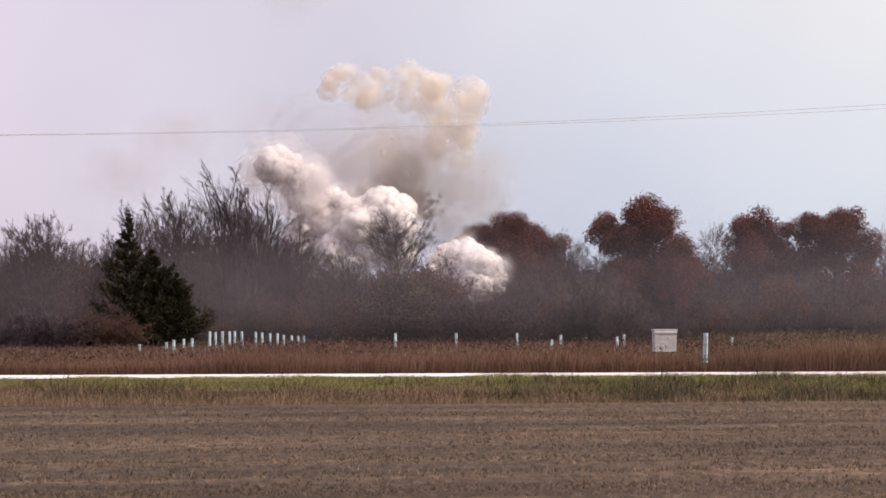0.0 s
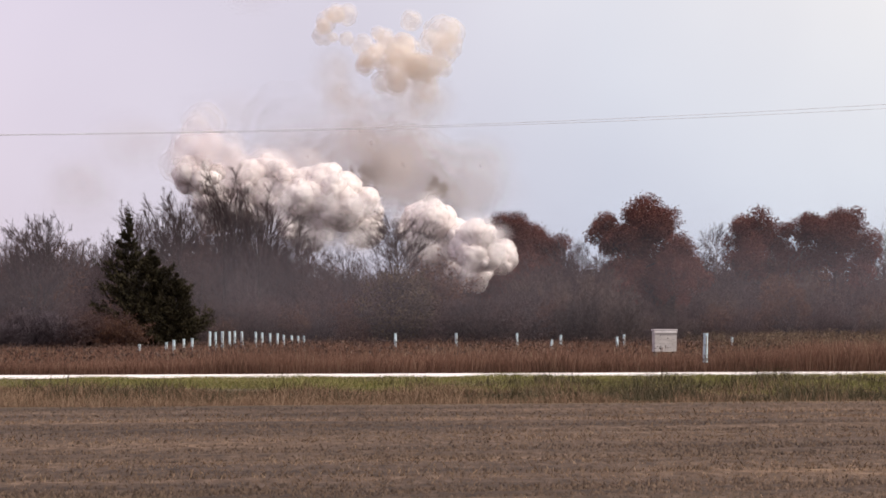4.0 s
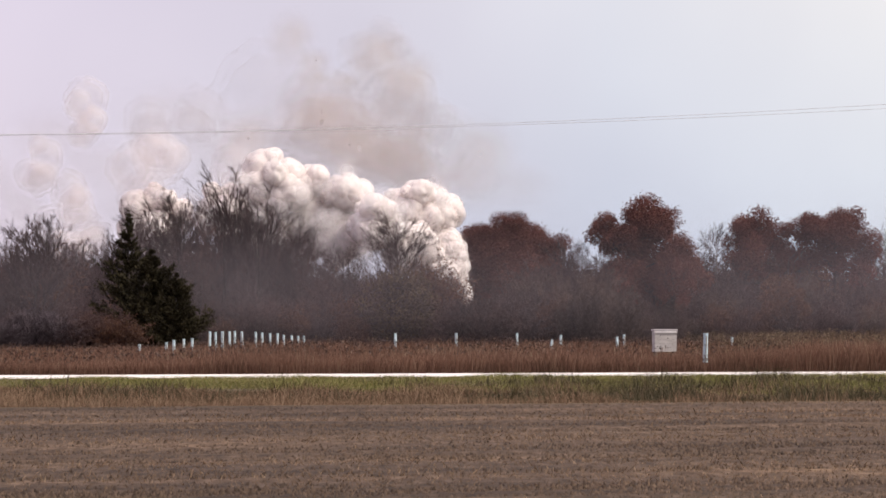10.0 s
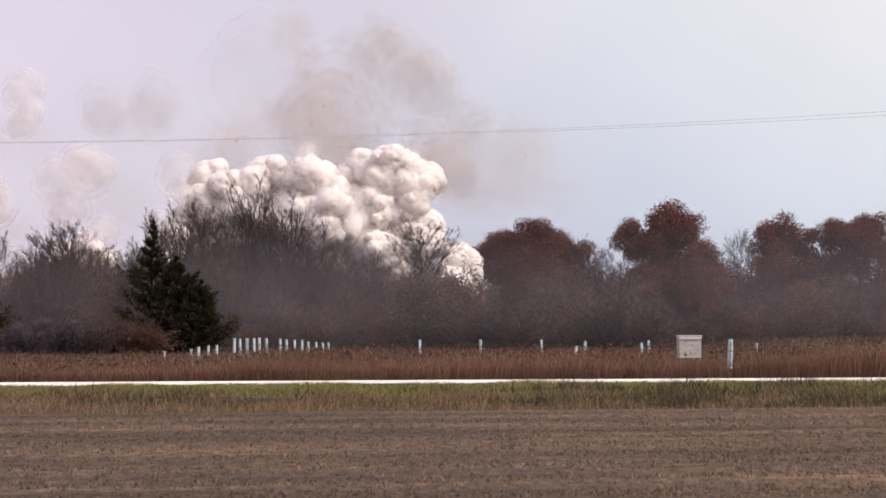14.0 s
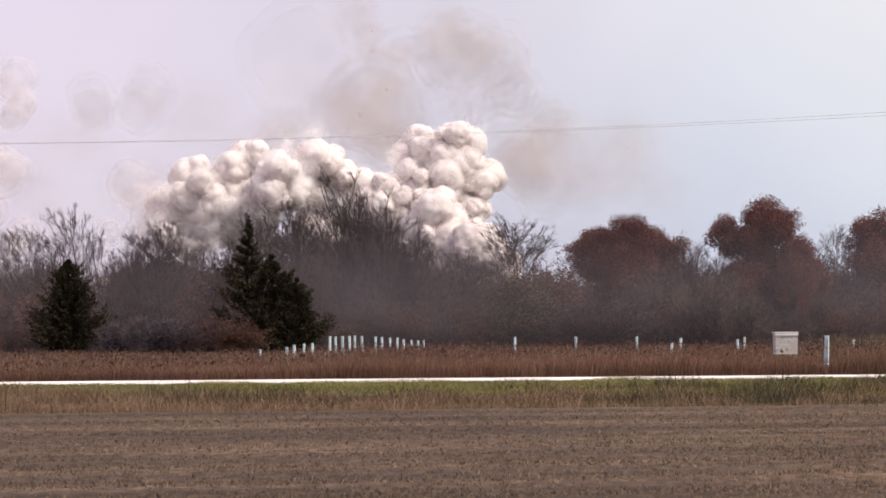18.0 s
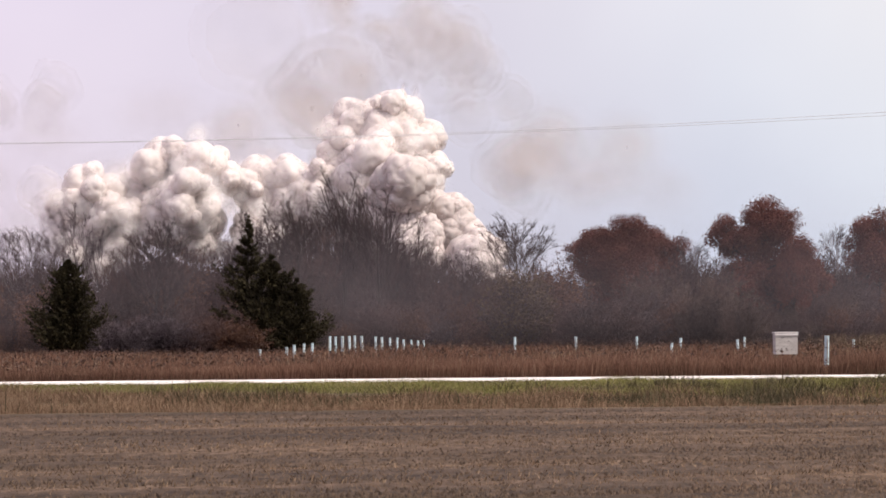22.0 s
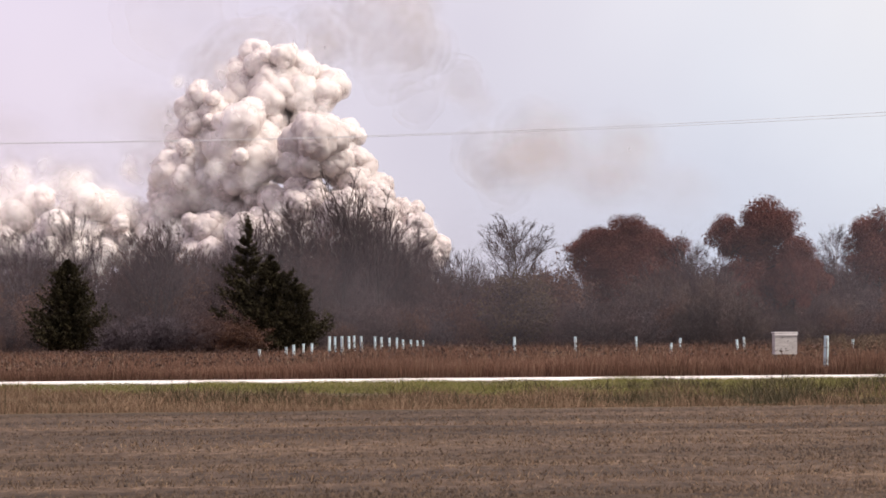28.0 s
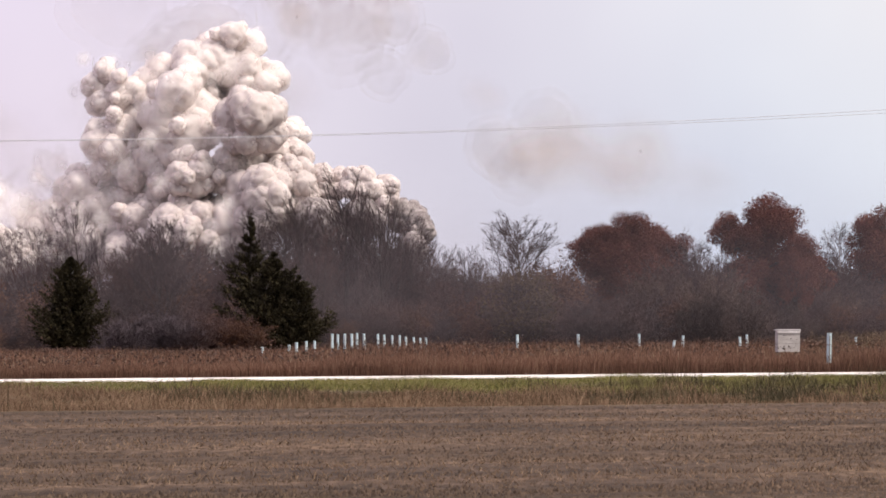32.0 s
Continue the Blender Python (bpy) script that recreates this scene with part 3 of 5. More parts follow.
def swath(x, v):
    """Bands left by the harvest, running with the road: above 0 strawy, below 0 bare."""
    return 1.1 * np.sin(v * 0.62 + 0.5 * np.sin(x * 0.11)) + 0.6 * np.sin(v * 1.47 + 1.1 + 0.4 * np.sin(x * 0.23)) + 0.35 * patch_noise(x * 0.25, v * 0.5, 41)


def meadow(x, v):
    """How tall the meadow stands: waist-high, ranker on the far right, trodden before the near shelter."""
    low = (np.abs(x / (v + SKEW * x) * FAR - 463) < 13) & (v < 112)
    return np.interp(v + SKEW * x, [100, 115, 150, 200, 300], [0.84, 0.88, 0.95, 1.06, 1.08]) * (1 + 0.42 * np.clip((x / (v + SKEW * x) * FAR - 470) / 200, 0, 1)) * np.where(low, 0.62, 1.0) * (1 - 0.36 * np.clip((-330 - x / (v + SKEW * x) * FAR) / 200, 0, 1))


def build_grass():
    rng = np.random.default_rng(11)
    # cut stubble and straw litter on the field
    x, v = strip(rng, 90000, 25, 61.5, 1.3)
    keep = swath(x, v) + 0.06 * x + rng.normal(size=len(x)) * 0.7 > 0.55
    x, v = x[keep], v[keep]
    stuff("stubble", *blades(rng, x, v, rng.uniform(0.02, 0.09, len(x)), 0.00013 * v, 0.9), STUBBLE, "short pale crop stubble standing over the field", "stubble")
    # clods of soil: small three-sided lumps
    x, v = strip(rng, 60000, 25, 60, 1.3)
    keep = swath(x, v) + rng.normal(size=len(x)) * 0.8 < -0.2
    x, v = x[keep], v[keep]
    n, r = len(x), rng.uniform(0.008, 0.034, len(x))
    foot = np.stack([x, v + SKEW * x, level(v) - 0.01], axis=1)
    a = rng.uniform(0, 6.3, n)
    ring = [foot + np.stack([np.cos(a + k * 2.1) * r, np.sin(a + k * 2.1) * r, np.zeros(n)], axis=1) for k in range(3)]
    top = foot + np.stack([rng.normal(size=n) * r * 0.4, rng.normal(size=n) * r * 0.4, r * rng.uniform(0.7, 1.3, n) + 0.012], axis=1)
    i = np.arange(n)[:, None] * 4
    stuff("soil_clods", np.stack([*ring, top], axis=1).reshape(-1, 3), np.concatenate([i + [0, 1, 3], i + [1, 2, 3], i + [2, 0, 3]]), CLOD, "small dark clods of soil over the field", "soil")
    # bank: tan by the field, green by the road, dark weeds between
    x, v = strip(rng, 90000, 59, 90, 1.0)
    edge = 61 + 1.3 * patch_noise(x * 0.45, x * 0.1, 31)
    keep = (v > edge) & (v < 81 - 0.35 * x + 3 * patch_noise(x * 0.3, v * 0.1, 37)) & (rng.uniform(0, 1, len(x)) < np.clip(0.85 - 0.028 * x + 0.3 * patch_noise(x * 0.3, v * 0.2, 32), 0.25, 1))
    x, v = x[keep], v[keep]
    h = rng.uniform(0.06, 0.24, len(x)) * np.clip(1 + 0.9 * patch_noise(x * 1.1, v * 0.5, 5), 0.3, 2.6)
    stuff("dry_bank_grass", *blades(rng, x, v, h + 0.03, np.full(len(x), 0.006), 0.55), VERGE_TAN, "tan dry grass on the bank beside the field", "grass")
    x, v = strip(rng, 100000, 70, 96.9, 0.85)
    keep = v > 79.0 - 0.5 * x + 2.5 * patch_noise(x * 0.3, v * 0.1, 36) + rng.normal(size=len(x)) * 1.5
    x, v = x[keep], v[keep]
    h = rng.uniform(0.05, 0.17, len(x)) * np.clip(1 + 0.7 * patch_noise(x * 0.8, v * 0.4, 6), 0.3, 2.2) * np.interp(v, [70, 90, 96], [1.2, 0.9, 0.6])
    stuff("green_bank_grass", *blades(rng, x, v, np.abs(h) + 0.03, np.full(len(x), 0.007), 1.0), VERGE_GREEN, "green mown grass along the gravel road", "grass")
    x, v = strip(rng, 42000, 62, 90, 1.0)
    keep = patch_noise(x * 0.35, v * 0.25, 8) + 0.06 * x + rng.normal(size=len(x)) * 0.4 > 0.25
    x, v = x[keep], v[keep]
    stuff("bank_weeds", *blades(rng, x, v, rng.uniform(0.12, 0.42, len(x)) * np.clip(1 + 0.7 * patch_noise(x * 0.9, v * 0.4, 15), 0.4, 1.7), np.full(len(x), 0.007), 0.6), VERGE_DARK, "dark brown weeds standing in the road bank", "weeds")
    # meadow of tall dry grass from the road to the woods
    x, v = strip(rng, 170000, 102.8, 262, 2.6)
    h = rng.uniform(0.45, 1.05, len(x)) * (1 + 0.12 * patch_noise(x * 0.3, v * 0.15, 9) + 0.10 * patch_noise(x * 1.3, v * 0.6, 19)) * meadow(x, v)
    stuff("tall_meadow_grass", *blades(rng, x, v, h, 0.00010 * v, 0.30), GRASS_TALL, "tall russet-brown dry meadow grass", "grass")
    x, v = strip(rng, 16000, 102.8, 190, 1.3)
    keep = patch_noise(x * 0.5, v * 0.3, 14) + rng.normal(size=len(x)) * 0.3 > 0.75
    x, v = x[keep], v[keep]
    stuff("pale_meadow_stalks", *blades(rng, x, v, rng.uniform(0.7, 1.2, len(x)) * meadow(x, v), 0.00014 * v, 0.10), STRAW, "pale straw stalks among the brown grass", "grass")
    # rank feathery weeds on the far right
    x, v = strip(rng, 5200, 108, 215, 0.9)
    b = x / (v + SKEW * x) * FAR
    keep = (b > 400) & (rng.uniform(0, 1, len(x)) < np.clip((b - 400) / 220, 0, 0.9))
    x, v = x[keep], v[keep]
    h = rng.uniform(1.0, 1.62, len(x))
    tips = np.stack([x, v + SKEW * x, h], axis=1)
    stuff("rank_weed_stalks", *blades(rng, x, v, h, 0.00007 * v, 0.02), VERGE_TAN, "tall brown weed stalks over the meadow", "weeds")
    stuff("feathery_weed_heads", *leaves_at(rng, tips, 16, 0.10, 0.042), WEED_HEAD, "feathery tan weed plumes over the meadow", "weeds")
    # seed heads over the grass tops
    x, v = strip(rng, 4200, 108, 235, 0.9)
    h = rng.uniform(0.7, 1.25, len(x)) * meadow(x, v)
    tips = np.stack([x, v + SKEW * x, h], axis=1)
    stalk = blades(rng, x, v, h, 0.00007 * v, 0.02)
    stuff("seed_stalks", *stalk, SEED_HEAD, "thin dark weed stalks over the grass", "weeds")
    stuff("seed_heads", *leaves_at(rng, tips, 4, 0.045, 0.055), SEED_HEAD, "dark dried seed heads over the meadow grass", "weeds")


build_ground()

# ---- the woods ----
BARE = [
    bare_tree(100, 18, 4.0, 0.18, 22, 1, TWIG, BARK, (-0.05, 0, 0.1), 0.0, 1.5), bare_tree(101, 18, 5.0, 0.20, 10, 2, TWIG, BARK, (-0.12, 0, 0.1), -0.06, 1.5, 0.045),
    bare_tree(102, 18, 4.2, 0.30, 10, 2, TWIG, BARK, (-0.16, 0, 0.1), -0.08, 1.6, 0.045), bare_tree(103, 18, 5.4, 0.12, 14, 3, TWIG_RED, BARK, (0, 0, 0), 0.0, 1.2),
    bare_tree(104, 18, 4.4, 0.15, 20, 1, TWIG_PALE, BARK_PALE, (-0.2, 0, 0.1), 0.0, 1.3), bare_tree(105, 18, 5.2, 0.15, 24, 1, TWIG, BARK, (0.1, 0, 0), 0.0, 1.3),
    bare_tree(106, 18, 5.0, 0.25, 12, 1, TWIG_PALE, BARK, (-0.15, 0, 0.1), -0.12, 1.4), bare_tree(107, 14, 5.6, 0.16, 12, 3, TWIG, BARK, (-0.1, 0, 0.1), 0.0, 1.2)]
ROUND = bare_tree(140, 16, 4.4, 0.40, 26, 1, TWIG, BARK, (0, 0, 0), 0.0, 1.5, 0.035)
OAKS = [oak(202, 16, 5.2, 0.28, LEAF_RED, 26, 950, 0.11, 0.95), oak(203, 9, 4.0, 0.10, LEAF_RUST, 22, 420, 0.11)]
SHRUBS = [shrub(300, 7, 4.2, TWIG), shrub(301, 7, 4.6, TWIG_RED), shrub(302, 7, 4.2, TWIG_TAN, None), shrub(303, 7, 4.4, TWIG, LEAF_OLIVE), shrub(304, 7, 4.4, TWIG_PALE), shrub(305, 7, 4.4, TWIG_RED, LEAF_RUST)]
CEDARS = [cedar(400, 12.5, 3.7, 1.5, 0.9), cedar(401, 8.5, 3.4, 2.6, 0.56), cedar(402, 7.5, 3.3, 1.5, 0.75)]

BARE_LABEL = "tall bare grey-brown tree at the edge of the woods"
def grove(*rows):
    """Bare trees: bearing, elevation of the top, depth, kind, turn."""
    for b, e, d, k, turn in rows:
        # kind 4 looks hazy through its pale bark and twig colours
        plant("bare_tree", BARE[k], b, e, d, turn, "pale bare tree behind the woods' edge, haze put into its colour" if k == 4 else BARE_LABEL, "tree", "bare trees of the woods")


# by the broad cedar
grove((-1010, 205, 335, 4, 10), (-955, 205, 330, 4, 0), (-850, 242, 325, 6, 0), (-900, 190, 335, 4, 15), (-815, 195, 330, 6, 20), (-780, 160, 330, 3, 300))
grove((-725, 214, 280, 7, 0), (-752, 160, 290, 3, 200), (-664, 150, 290, 3, 20), (-618, 145, 290, 3, 260), (-690, 165, 300, 0, 240), (-640, 168, 310, 6, 40), (-575, 160, 320, 6, 10))
# the tall group
grove((-534, 235, 300, 1, 0), (-500, 248, 296, 2, 10), (-456, 258, 290, 1, 0), (-420, 232, 300, 0, 40), (-392, 306, 285, 2, 0), (-360, 250, 292, 1, 12), (-332, 274, 283, 2, 350), (-309, 226, 296, 5, 300), (-284, 200, 300, 3, 70))
grove((-478, 205, 305, 5, 60), (-440, 190, 280, 3, 30), (-345, 205, 305, 0, 100), (-254, 180, 295, 0, 10), (-224, 165, 305, 0, 250), (-174, 160, 300, 5, 160), (-559, 190, 330, 0, 90))
# dense young growth between the tall ones
grove((-770, 185, 300, 3, 0), (-740, 172, 296, 3, 90), (-703, 182, 302, 3, 180), (-660, 168, 300, 3, 45), (-630, 160, 296, 3, 270), (-598, 165, 300, 3, 15), (-580, 178, 310, 5, 0), (-920, 165, 330, 3, 30))
grove((-520, 192, 305, 3, 10), (-480, 205, 300, 3, 140), (-430, 208, 302, 3, 250), (-383, 218, 300, 3, 70), (-330, 205, 300, 3, 310), (-300, 182, 296, 3, 200), (-262, 152, 298, 3, 20))
# before the fire, low
grove((-129, 130, 300, 3, 120), (-44, 120, 310, 5, 215), (15, 115, 300, 0, 20), (-105, 125, 310, 0, 80), (-150, 140, 305, 0, 33))
# among the oaks
grove((210, 175, 380, 4, 30), (236, 165, 300, 0, 77), (266, 150, 290, 5, 35), (306, 140, 305, 3, 35), (416, 150, 315, 3, 100), (456, 165, 310, 0, 210), (488, 196, 320, 4, 140), (506, 150, 300, 3, 12), (546, 160, 330, 5, 305))
grove((616, 150, 300, 4, 200), (626, 190, 330, 0, 20), (706, 150, 320, 3, 65), (776, 195, 325, 4, 260), (816, 180, 310, 5, 45), (866, 210, 320, 0, 145))
plant("round_bare_tree", ROUND, -79, 220, 268, 30, "bare round-headed tree with a fan of fine branches", "tree", "", 1.2)

lobed_oak(211, 122, 368, [(-28, 166, 44), (20, 168, 44), (-58, 150, 38), (52, 156, 38), (-6, 130, 60), (46, 122, 46), (-40, 110, 46), (74, 112, 30), (10, 80, 50)], density=1.7)
lobed_oak(212, 350, 295, [(16, 202, 42), (-12, 190, 32), (-62, 182, 30), (44, 196, 30), (66, 148, 36), (-44, 150, 34), (4, 150, 46), (52, 112, 46), (-30, 100, 42), (84, 96, 34), (10, 80, 46)])
lobed_oak(213, 560, 300, [(-2, 186, 38), (-34, 170, 30), (34, 168, 32), (6, 132, 42), (-30, 120, 34), (40, 120, 32)], density=1.15)
lobed_oak(214, 690, 300, [(-46, 190, 32), (2, 190, 42), (36, 178, 36), (-26, 150, 40), (56, 142, 30), (20, 140, 38), (-56, 120, 28), (44, 100, 28)], density=1.2)
lobed_oak(215, 46, 374, [(0, 165, 26), (-22, 150, 22), (16, 140, 24), (-8, 120, 28)], density=0.5)
lobed_oak(216, 880, 300, [(-20, 175, 40), (20, 170, 40), (0, 130, 50)], density=1.15)
plant("oak_tree", OAKS[0], 408, 150, 292, 80, "low oak with dull brown-red leaves among the taller ones", "tree", "oaks in the woods", 0.7)
plant("small_rust_tree", OAKS[1], 603, 105, 270, 0, "small round tree with dull orange-brown leaves", "tree", "", 0.8)

for b, e, d, k, turn, label in [(-556, 220, 250, 0, 20, "dark green red cedar with a pointed shaggy top"), (-514, 150, 247, 2, 80, "smaller dark cedar leaning on a taller one"),
        (-474, 108, 245, 2, 200, "low dark cedar below two taller ones"), (-880, 142, 240, 1, 0, "broad dark green cedar at the meadow's edge")]:
    plant("cedar_tree", CEDARS[k], b, e, d, turn, label, "tree", "cedars")

# thickets: the dense brush along the foot of the woods
rng = np.random.default_rng(77)
for row, (d0, e0, e1, step) in enumerate([(262, 28, 75, 46), (275, 60, 105, 50), (292, 85, 130, 120), (312, 105, 150, 56), (335, 125, 172, 52), (398, 98, 120, 36)]):
    for b in np.arange(-1040, 900, step):
        bb = b + rng.uniform(-18, 18)
        d = d0 + rng.uniform(-5, 6)
        e = rng.uniform(e0, e1)
        k = int(rng.choice([0, 0, 1, 0, 1, 5])) if bb < 150 else int(rng.choice([0, 1, 1, 2, 0, 5]))
        if -160 < bb < 0:
            e = min(e, 112)
        if -570 < bb < -180:
            e = min(e, rng.uniform(112, 136))
        if row == 0 and -620 < bb < -430:
            continue
        if 0 < bb < 125 and row < 5:
            d, e = (d, min(e, 70)) if row == 0 else (max(d + 84, 368), e * 0.85)
        plant("thicket_bush", SHRUBS[k], bb, e, d, rng.uniform(0, 360), "bare tangled bush in the brush below the trees", "bush", "brush at the woods' edge", 1.1)
for b, e, d, k, label in [(15, 72, 257, 1, "bare reddish bush at the foot of the woods"), (50, 70, 256, 0, "bare grey-brown bush at the foot of the woods"), (85, 74, 257, 1, "bare reddish bush at the foot of the woods"), (118, 76, 259, 0, "bare grey-brown bush at the foot of the woods"), (-72, 118, 258, 3, "bush with olive-brown leaves below the bare tree"), (-20, 140, 275, 5, "bush with sparse rust-brown leaves"), (276, 135, 262, 2, "broad tan bush sloping at the woods' edge"), (316, 100, 255, 2, "broad tan bush sloping at the woods' edge"), (236, 120, 262, 2, "broad tan bush sloping at the woods' edge"),
        (-735, 46, 232, 4, "low grey-purple mound of brush in the grass"), (-785, 36, 228, 4, "low grey-purple mound of brush in the grass"), (-660, 32, 230, 1, "low reddish brush in front of the cedar"), (-690, 44, 230, 4, "low grey-purple mound of brush in the grass"), (-605, 46, 232, 1, "low reddish brush in front of the cedar"), (-572, 34, 230, 5, "low brush with rust-brown leaves before the cedar"), (-636, 40, 234, 1, "low reddish brush in front of the cedar")]:
    plant("bush", SHRUBS[k], b, e, d, 40 * k, label, "bush", "bushes at the meadow's edge", 1.0 if e > 90 else 1.7)


# ---- tree shelters and the box in the meadow ----
def tree_shelter():
    ob = thing("tree_shelter", pose(0, -50, 0), "pale blue-green plastic tree shelter tube on a stake", "tree shelter", "tree shelters in the meadow")
    bm = bmesh.new()
    bmesh.ops.create_cone(bm, cap_ends=False, segments=16, radius1=0.105, radius2=0.095, depth=1.5, matrix=Matrix.Translation((0, 0, 0.75)))
    bmesh.ops.solidify(bm, geom=bm.faces[:], thickness=0.006)
    part("tube", bm, TUBE, ob)
    bm = bmesh.new()
    bmesh.ops.create_cone(bm, cap_ends=False, segments=16, radius1=0.103, radius2=0.112, depth=0.05, matrix=Matrix.Translation((0, 0, 1.51)))
    bmesh.ops.solidify(bm, geom=bm.faces[:], thickness=0.008)
    part("rim", bm, TUBE, ob, "flared pale rim")
    part("stake", box(bmesh.new(), (0.035, 0.035, 1.45), (0.125, 0.02, 0.70), 0.004), STAKE, ob, "weathered wooden stake")
    for z in (0.45, 1.05):
        bm = bmesh.new()
        bmesh.ops.create_cone(bm, cap_ends=False, segments=16, radius1=0.112, radius2=0.110, depth=0.02, matrix=Matrix.Translation((0.01, 0, z)))
        part("tie", bm, HOLE, ob, "dark cable tie")
    return ob


shelter = tree_shelter()
first = True
for b, e, d in [(463, 0, 114.5), (309, -6, 205), (321, -2, 225), (511, -7, 200), (191, -11, 190), (207, -3, 215), (131, 0, 230), (24, 0, 205), (-84, 0, 205),
        (-413, 3, 200), (-402, 2, 225), (-390, 3, 195), (-377, 3, 215), (-368, 4, 220), (-355, 3, 210), (-331, 2, 225), (-319, 1, 230), (-305, 0, 235), (-293, 0, 238), (-281, -3, 240), (-267, -4, 245), (-255, -5, 248), (-247, -5, 250),
        (-490, -16, 195), (-475, -12, 185), (-459, -10, 200), (-444, -9, 210), (-537, -20, 200)]:
    m = pose(spot(b, d), d, rise(e, d) - 1.535, rng.uniform(-2, 2), rng.uniform(-2.5, 2.5), rng.uniform(0, 360))
    if first:
        shelter.matrix_basis, first = m, False
    else:
        copy_thing(shelter, m)


def nest_box(x, y):
    """A weathered board bin with an overhanging lid, standing in the grass."""
    ob = thing("storage_bin", pose(x, y, 0, 0, 0, 4), "weathered off-white wooden bin with a flat lid, standing in the grass", "bin")
    w, dp, h0, h1 = 0.95, 0.8, 0.80, 1.70
    n = 5
    bh = (h1 - h0) / n
    for s in (-1, 1):
        for i in range(n):
            part("board", box(bmesh.new(), (w, 0.03, bh - 0.004), (0, s * dp / 2, h0 + bh * (i + 0.5)), 0.005), BOX_SHADED, ob)
            part("board", box(bmesh.new(), (0.03, dp - 0.032, bh - 0.004), (s * (w / 2 - 0.016), 0, h0 + bh * (i + 0.5)), 0.005), BOX_SHADED, ob)
        for t in (-1, 1):
            part("leg", box(bmesh.new(), (0.07, 0.07, h1 + 0.02), (s * (w / 2 - 0.07), t * (dp / 2 - 0.053), (h1 - 0.02) / 2), 0.006), STAKE, ob)
    # added solid block; its dark colour stands in for shade behind the gaps
    part("dark_filler", box(bmesh.new(), (w - 0.3, dp - 0.3, h1 - h0 - 0.1), (0, 0, (h0 + h1) / 2)), HOLE, ob)
    part("lid", box(bmesh.new(), (w + 0.09, dp + 0.09, 0.05), (0, 0, h1 + 0.045), 0.01), BOX_LID, ob, "flat pale overhanging lid")
    part("batten", box(bmesh.new(), (w + 0.04, 0.035, 0.09), (0, -dp / 2 - 0.036, h1 - 0.045), 0.006), BOX_LID, ob)
    r = random.Random(5)
    for i in range(12):
        px, pz = r.uniform(-w / 2 + 0.1, w / 2 - 0.1), r.uniform(h0 + 0.1, h1 - 0.15)
        bm = bmesh.new()
        bmesh.ops.create_icosphere(bm, subdivisions=1, radius=0.02, matrix=Matrix.Translation((px, -dp / 2 - 0.016, pz)) @ Matrix.Diagonal((r.uniform(0.6, 2.6), 0.12, r.uniform(0.5, 1.2), 1)))
        part("knot_hole", bm, HOLE, ob, "dark hole in the boards")
    return ob


nest_box(spot(391.5, 121), 121)


# ---- power line along the road ----
def wire(name, z, slope, sag, v):
    """One span of wire; it hangs between poles far out on both sides."""
    x = np.linspace(-60, 60, 90)
    p = np.stack([x, v + SKEW * x, z + slope * x + sag * x * x], axis=1)[None]
    vv, f = tubes(p, np.full((1, 90), 0.010), 6)
    return tagged(new(name, mesh_of(name, vv, f, WIRE, True)), "thin grey overhead wire along the road", "wire", "overhead wires")


def utility_pole(x):
    """A plain wooden pole with a crossarm and two insulators, at a span's end beyond the view."""
    tops = [9.34 + 0.056 * x + 0.0008 * x * x, 9.32 + 0.052 * x + 0.0007 * x * x]
    z = min(tops) - 0.16
    ob = thing("utility_pole", pose(x, 104.3 + SKEW * x, 0, 0, 0, math.degrees(math.atan(SKEW))), "brown wooden utility pole carrying two wires", "utility pole", "poles of the power line")
    bm = bmesh.new()
    bmesh.ops.create_cone(bm, cap_ends=True, segments=14, radius1=0.16, radius2=0.11, depth=z + 0.7, matrix=Matrix.Translation((0, 0, (z + 0.3) / 2)))
    part("pole", bm, STAKE, ob)
    part("crossarm", box(bmesh.new(), (0.11, 1.4, 0.12), (0.13, 0, z - 0.06), 0.01), STAKE, ob)
    for dy, top in zip((-0.29, 0.29), tops):
        bm = bmesh.new()
        bmesh.ops.create_cone(bm, cap_ends=True, segments=10, radius1=0.045, radius2=0.03, depth=top - z, matrix=Matrix.Translation((0.13, dy, (top + z) / 2)))
        part("insulator", bm, TUBE, ob, "pale glazed insulator")


utility_pole(-60)
utility_pole(60)
wire("overhead_wire", 9.34, 0.056, 0.0008, 104.0)
wire("overhead_wire", 9.32, 0.052, 0.0007, 104.6)
build_grass()


# ---- smoke: lumpy pieces that rise, spread and drift off to the left ----
DEEP = 345.0


def dome(d, wide):
    return math.sqrt(max(0.0, 1.0 - (d / wide) ** 2))


